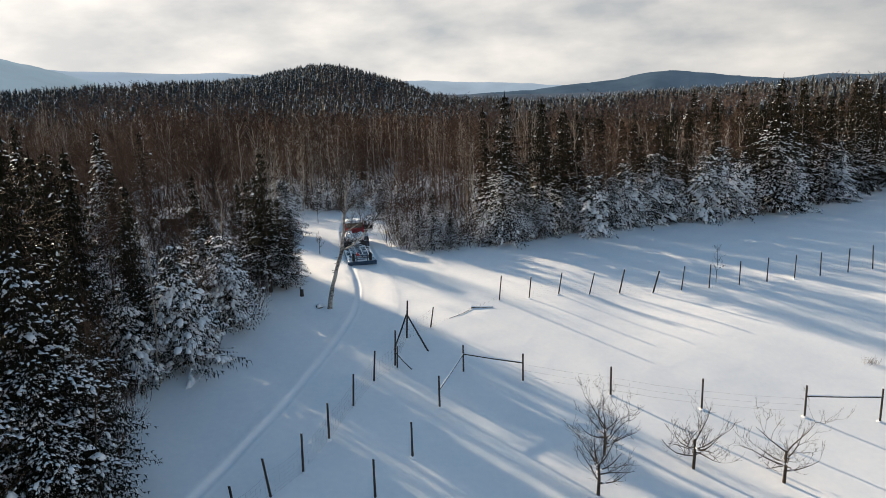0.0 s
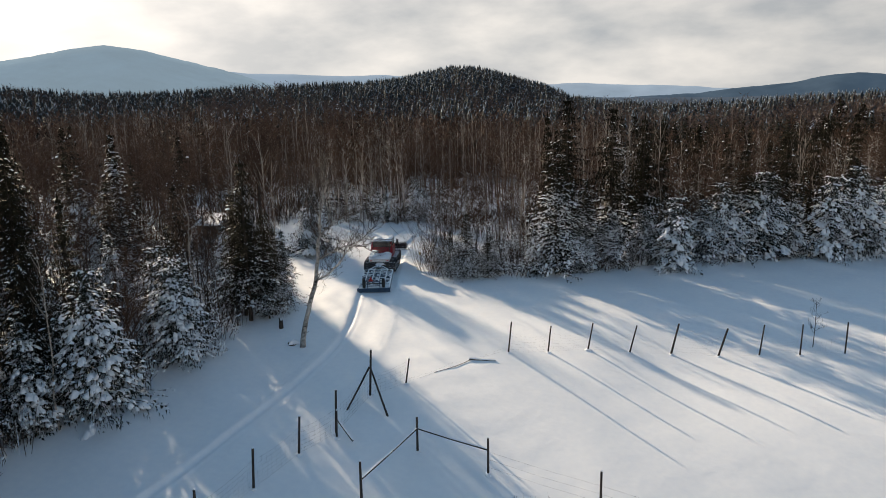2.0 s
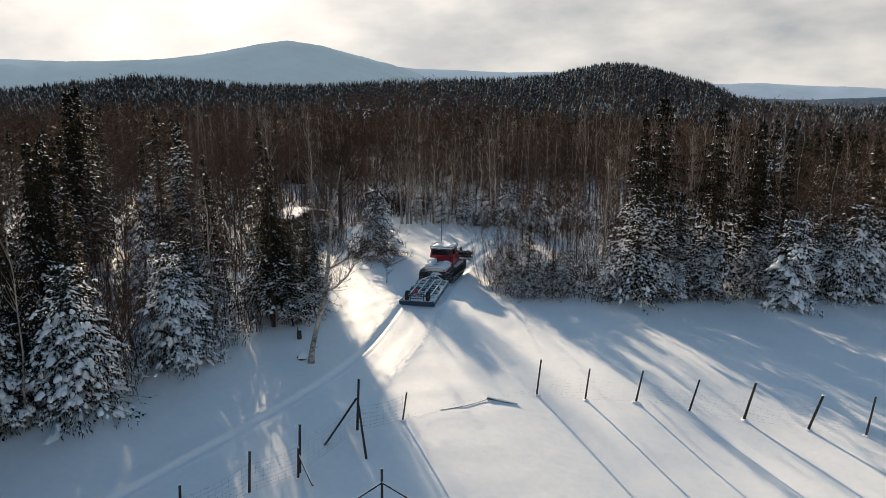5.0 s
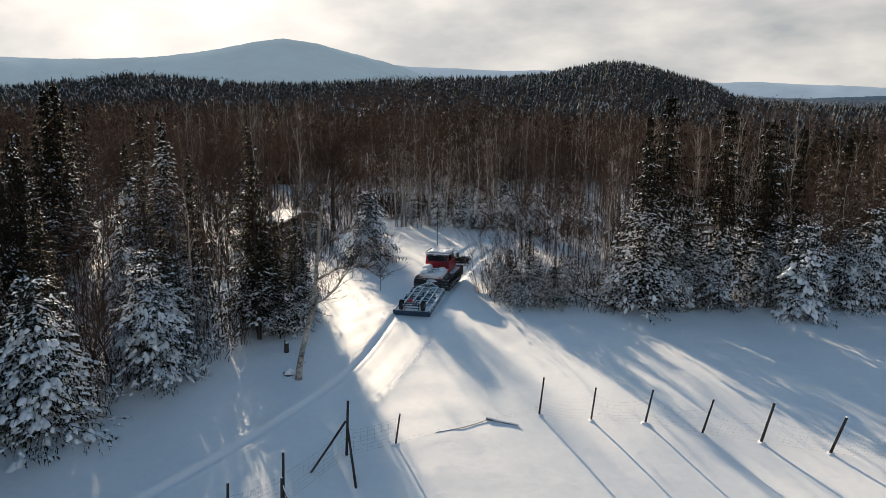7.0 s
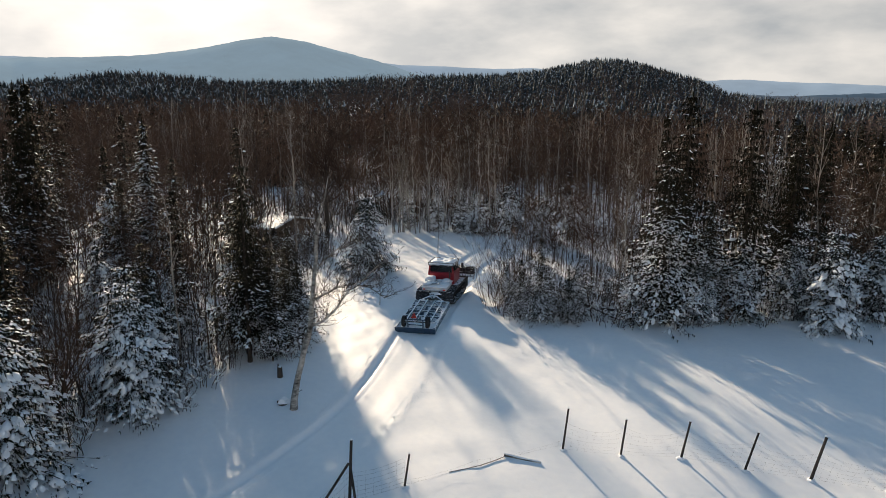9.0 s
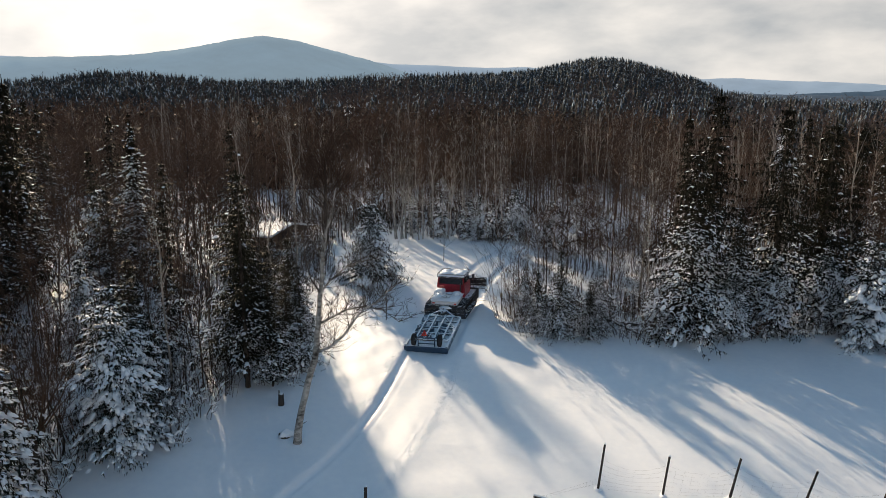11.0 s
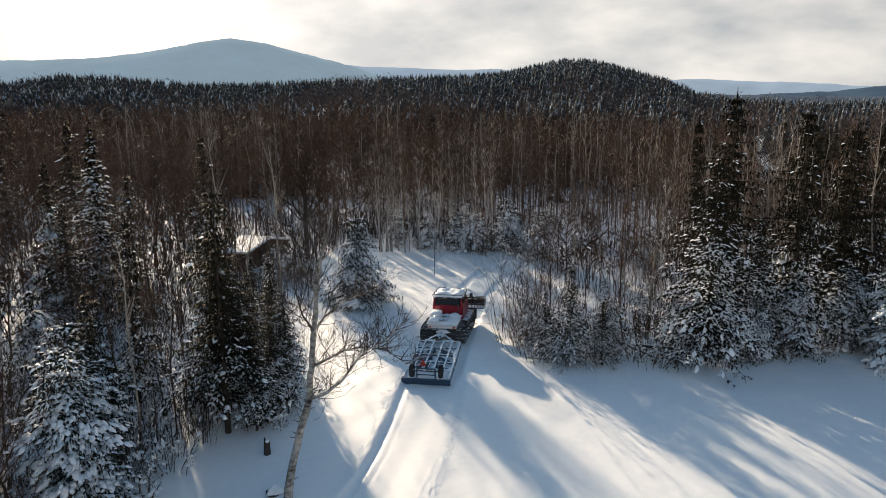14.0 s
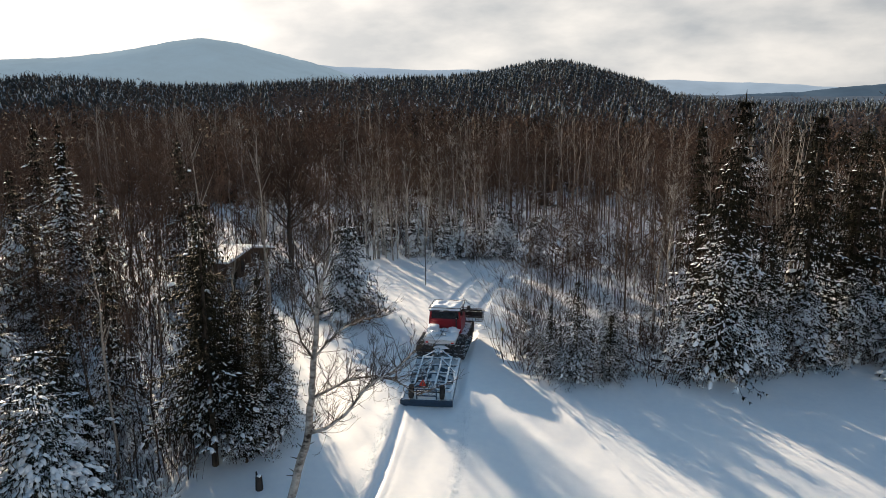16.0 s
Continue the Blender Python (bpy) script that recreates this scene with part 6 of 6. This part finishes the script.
def groomer():
    at = Vector((*DRAG, 0)) + Matrix.Rotation(radians(HEAD), 3, "Z") @ Vector((0, 5.5, 0))
    z = zland(at.x, at.y)
    yaw = HEAD - 4.0
    root = thing("snow_groomer", pose(at.x, at.y, z - 0.05, 1.5, 0, yaw), "red tracked trail groomer with snow on its roof and deck", "snow groomer")
    for sx in (-1, 1):                                    # rubber tracks round their wheels
        cx = sx * 0.92
        path = []
        for i in range(44):
            f = i / 44
            L, R = 3.9, 0.40
            per = 2 * (L - 2 * R) + 2 * math.pi * R
            s = f * per
            if s < L - 2 * R:
                path.append((0.15 + R + s, 0.0, 0.0))
            elif s < L - 2 * R + math.pi * R:
                a = (s - (L - 2 * R)) / R
                path.append((0.15 + L - R + R * math.sin(a), R - R * math.cos(a), a))
            elif s < 2 * (L - 2 * R) + math.pi * R:
                path.append((0.15 + L - R - (s - (L - 2 * R) - math.pi * R), 2 * R, math.pi))
            else:
                a = (s - 2 * (L - 2 * R) - math.pi * R) / R
                path.append((0.15 + R - R * math.sin(a), R + R * math.cos(a), math.pi + a))
        V, F = [], []
        for y, zz, a in path:
            n = Vector((0, math.sin(a), -math.cos(a)))
            for x, o in ((-0.42, 0), (0.42, 0), (0.42, -0.05), (-0.42, -0.05)):
                V.append(Vector((cx + x, y, zz + 0.03)) + n * o)
        m = len(path)
        for i in range(m):
            for k in range(4):
                F.append((i * 4 + k, i * 4 + (k + 1) % 4, ((i + 1) % m) * 4 + (k + 1) % 4, ((i + 1) % m) * 4 + k))
        belt = raw("track", V, F, M_track, root, "black rubber track packed with snow")
        for y, zz, a in path[::1]:
            bm = box((0.86, 0.05, 0.07), bevel=0.008)
            bmesh.ops.transform(bm, matrix=Matrix.Translation((cx, y + math.sin(a) * 0.03, zz + 0.03 - math.cos(a) * 0.03)) @ Matrix.Rotation(a, 4, "X"), verts=bm.verts)
            part("cleat", bm, M_track, belt)
        for k in range(5):
            V, F = ring(0.32 if k not in (0, 4) else 0.34, 0.06, 0.30, 14)
            move(raw("road_wheel", V, F, M_rubber, root), (cx, 0.55 + k * 0.78, 0.42))
        part("fender", box((0.80, 2.2, 0.05), (cx, 2.9, 0.95), bevel=0.02), M_black, root)
    part("chassis", box((1.0, 4.0, 0.42), (0, 2.2, 0.62), bevel=0.04), M_black, root)
    part("deck", box((1.75, 1.55, 0.30), (0, 0.95, 1.10), (3, 0, 0), 0.04), M_white, root)
    deck_snow = part("deck_snow", drift(1.86, 1.66, 0.16, 35), M_clump, root, "thick white snow")
    deck_snow.location, deck_snow.rotation_euler = (0, 0.94, 1.24), (radians(3), 0, 0)
    part("grille", box((0.55, 0.25, 0.03), (0.05, 0.45, 1.42), (6, 0, 0), 0.01), M_black, root)
    part("grille", box((0.45, 0.22, 0.03), (0.12, 0.95, 1.46), (6, 0, 0), 0.01), M_black, root)
    part("engine_cover", box((0.62, 0.75, 0.40), (-0.55, 1.15, 1.46), (4, 0, 0), 0.08), M_clump, root)
    part("lower_cab", box((1.90, 1.75, 0.94), (0, 2.75, 1.36), bevel=0.07), M_red, root)
    part("cab_floor", box((1.55, 1.6, 0.06), (0, 2.75, 1.85), bevel=0.01), M_black, root)
    for sx in (-0.90, 0.90):
        bar(root, "pillar", (sx, 1.92, 1.62), (sx * 0.92, 2.0, 2.28), 0.10, 0.10, M_red)
        bar(root, "pillar", (sx, 3.55, 1.62), (sx * 0.92, 3.34, 2.28), 0.09, 0.09, M_black)
        bar(root, "pillar", (sx, 2.8, 1.62), (sx * 0.92, 2.75, 2.28), 0.07, 0.08, M_black)
        part("side_glass", box((0.02, 1.35, 0.42), (sx * 0.96, 2.70, 2.05), bevel=0.004), M_glass, root)
    part("rear_glass", box((1.56, 0.02, 0.40), (0, 1.962, 2.04), (-5, 0, 0), 0.004), M_glass, root)
    part("windscreen", box((1.60, 0.02, 0.44), (0, 3.42, 2.05), (14, 0, 0), 0.004), M_glass, root)
    part("seat", box((1.2, 0.45, 0.42), (0, 2.9, 1.94), bevel=0.06), M_black, root)
    roof = part("roof", box((1.86, 1.62, 0.10), (0, 2.68, 2.32), bevel=0.04), M_black, root)
    part("roof_snow", drift(1.84, 1.58, 0.24, 33), M_clump, roof, "thick white snow").location = (0, 2.66, 2.36)
    for sx in (-0.93, 0.93):                              # roof rack
        bar(root, "rack_rail", (sx, 1.9, 2.50), (sx, 3.45, 2.50), 0.04, 0.04, M_black)
        for y in (1.95, 2.45, 2.95, 3.4):
            bar(root, "rack_post", (sx, y, 2.34), (sx, y, 2.50), 0.035, 0.035, M_black)
    for y in (1.9, 3.45):
        bar(root, "rack_rail", (-0.93, y, 2.50), (0.93, y, 2.50), 0.04, 0.04, M_black)
    # mesh basket at the front corner
    b0, b1, w0, w1 = 3.75, 4.35, 0.55, 1.95
    for zz in (1.15, 1.45, 1.75):
        for y in (b0, b1):
            bar(root, "basket_rail", (w0, y, zz), (w1, y, zz), 0.035, 0.035, M_black)
        for x in (w0, w1):
            bar(root, "basket_rail", (x, b0, zz), (x, b1, zz), 0.035, 0.035, M_black)
    for i in range(8):
        x = w0 + (w1 - w0) * i / 7
        for y in (b0, b1):
            bar(root, "basket_bar", (x, y, 1.12), (x, y, 1.78), 0.028, 0.028, M_black)
    part("basket_panel", box((w1 - w0 - 0.06, 0.012, 0.52), ((w0 + w1) / 2, b1 - 0.03, 1.44), bevel=0.003), M_rubber, root, "dark wire mesh")
    part("basket_floor", box((w1 - w0, b1 - b0, 0.03), ((w0 + w1) / 2, (b0 + b1) / 2, 1.13), bevel=0.005), M_black, root)
    bar(root, "basket_arm", (0.5, 3.7, 1.2), (0.9, 4.0, 1.2), 0.08, 0.08, M_black)
    part("front_blade", box((2.7, 0.10, 0.75), (0, 4.55, 0.55), (-8, 0, 0), 0.03), M_black, root)
    bar(root, "blade_arm", (-0.4, 4.0, 0.55), (-0.4, 4.5, 0.55), 0.12, 0.14, M_black)
    bar(root, "blade_arm", (0.4, 4.0, 0.55), (0.4, 4.5, 0.55), 0.12, 0.14, M_black)
    # hitch frame at the rear
    for sx in (-0.35, 0.35):
        bar(root, "hitch_arm", (sx, 0.35, 0.72), (sx * 0.3, -0.25, 0.62), 0.09, 0.10, M_black)
        bar(root, "hitch_post", (sx, 0.3, 0.55), (sx, 0.3, 1.05), 0.08, 0.08, M_black)
    lamp = part("work_light", box((0.12, 0.08, 0.10), (-0.55, 0.72, 1.52), bevel=0.02), M_black, root)
    part("lens", box((0.08, 0.012, 0.06), (-0.55, 0.675, 1.52), bevel=0.003), M_lamp, lamp)
    for sx in (-0.72, 0.72):
        part("tail_lamp", box((0.16, 0.03, 0.08), (sx, 0.16, 1.02), bevel=0.01), M_smv, root)
    bar(root, "mirror_arm", (0.85, 3.3, 2.1), (1.15, 3.5, 2.1), 0.03, 0.03, M_black)
    part("mirror", box((0.20, 0.05, 0.34), (1.18, 3.5, 2.05), bevel=0.02), M_black, root)
    bar(root, "exhaust", (0.70, 1.75, 1.1), (0.70, 1.75, 1.95), 0.07, 0.09, M_black)
    snow_pat(root, [((0.55, 1.3, 1.40), 0.35, 0.4, 0.14), ((-0.55, 1.1, 1.66), 0.34, 0.42, 0.10), ((-0.5, 0.5, 1.40), 0.4, 0.3, 0.10), ((0.6, 1.4, 1.4), 0.35, 0.4, 0.12), ((-0.6, 0.3, 1.36), 0.3, 0.25, 0.10), ((0, 0.2, 0.75), 0.5, 0.25, 0.12), ((0.0, -0.1, 0.62), 0.35, 0.2, 0.12), ((1.2, 4.0, 1.16), 0.5, 0.25, 0.06)], 22)


groomer()
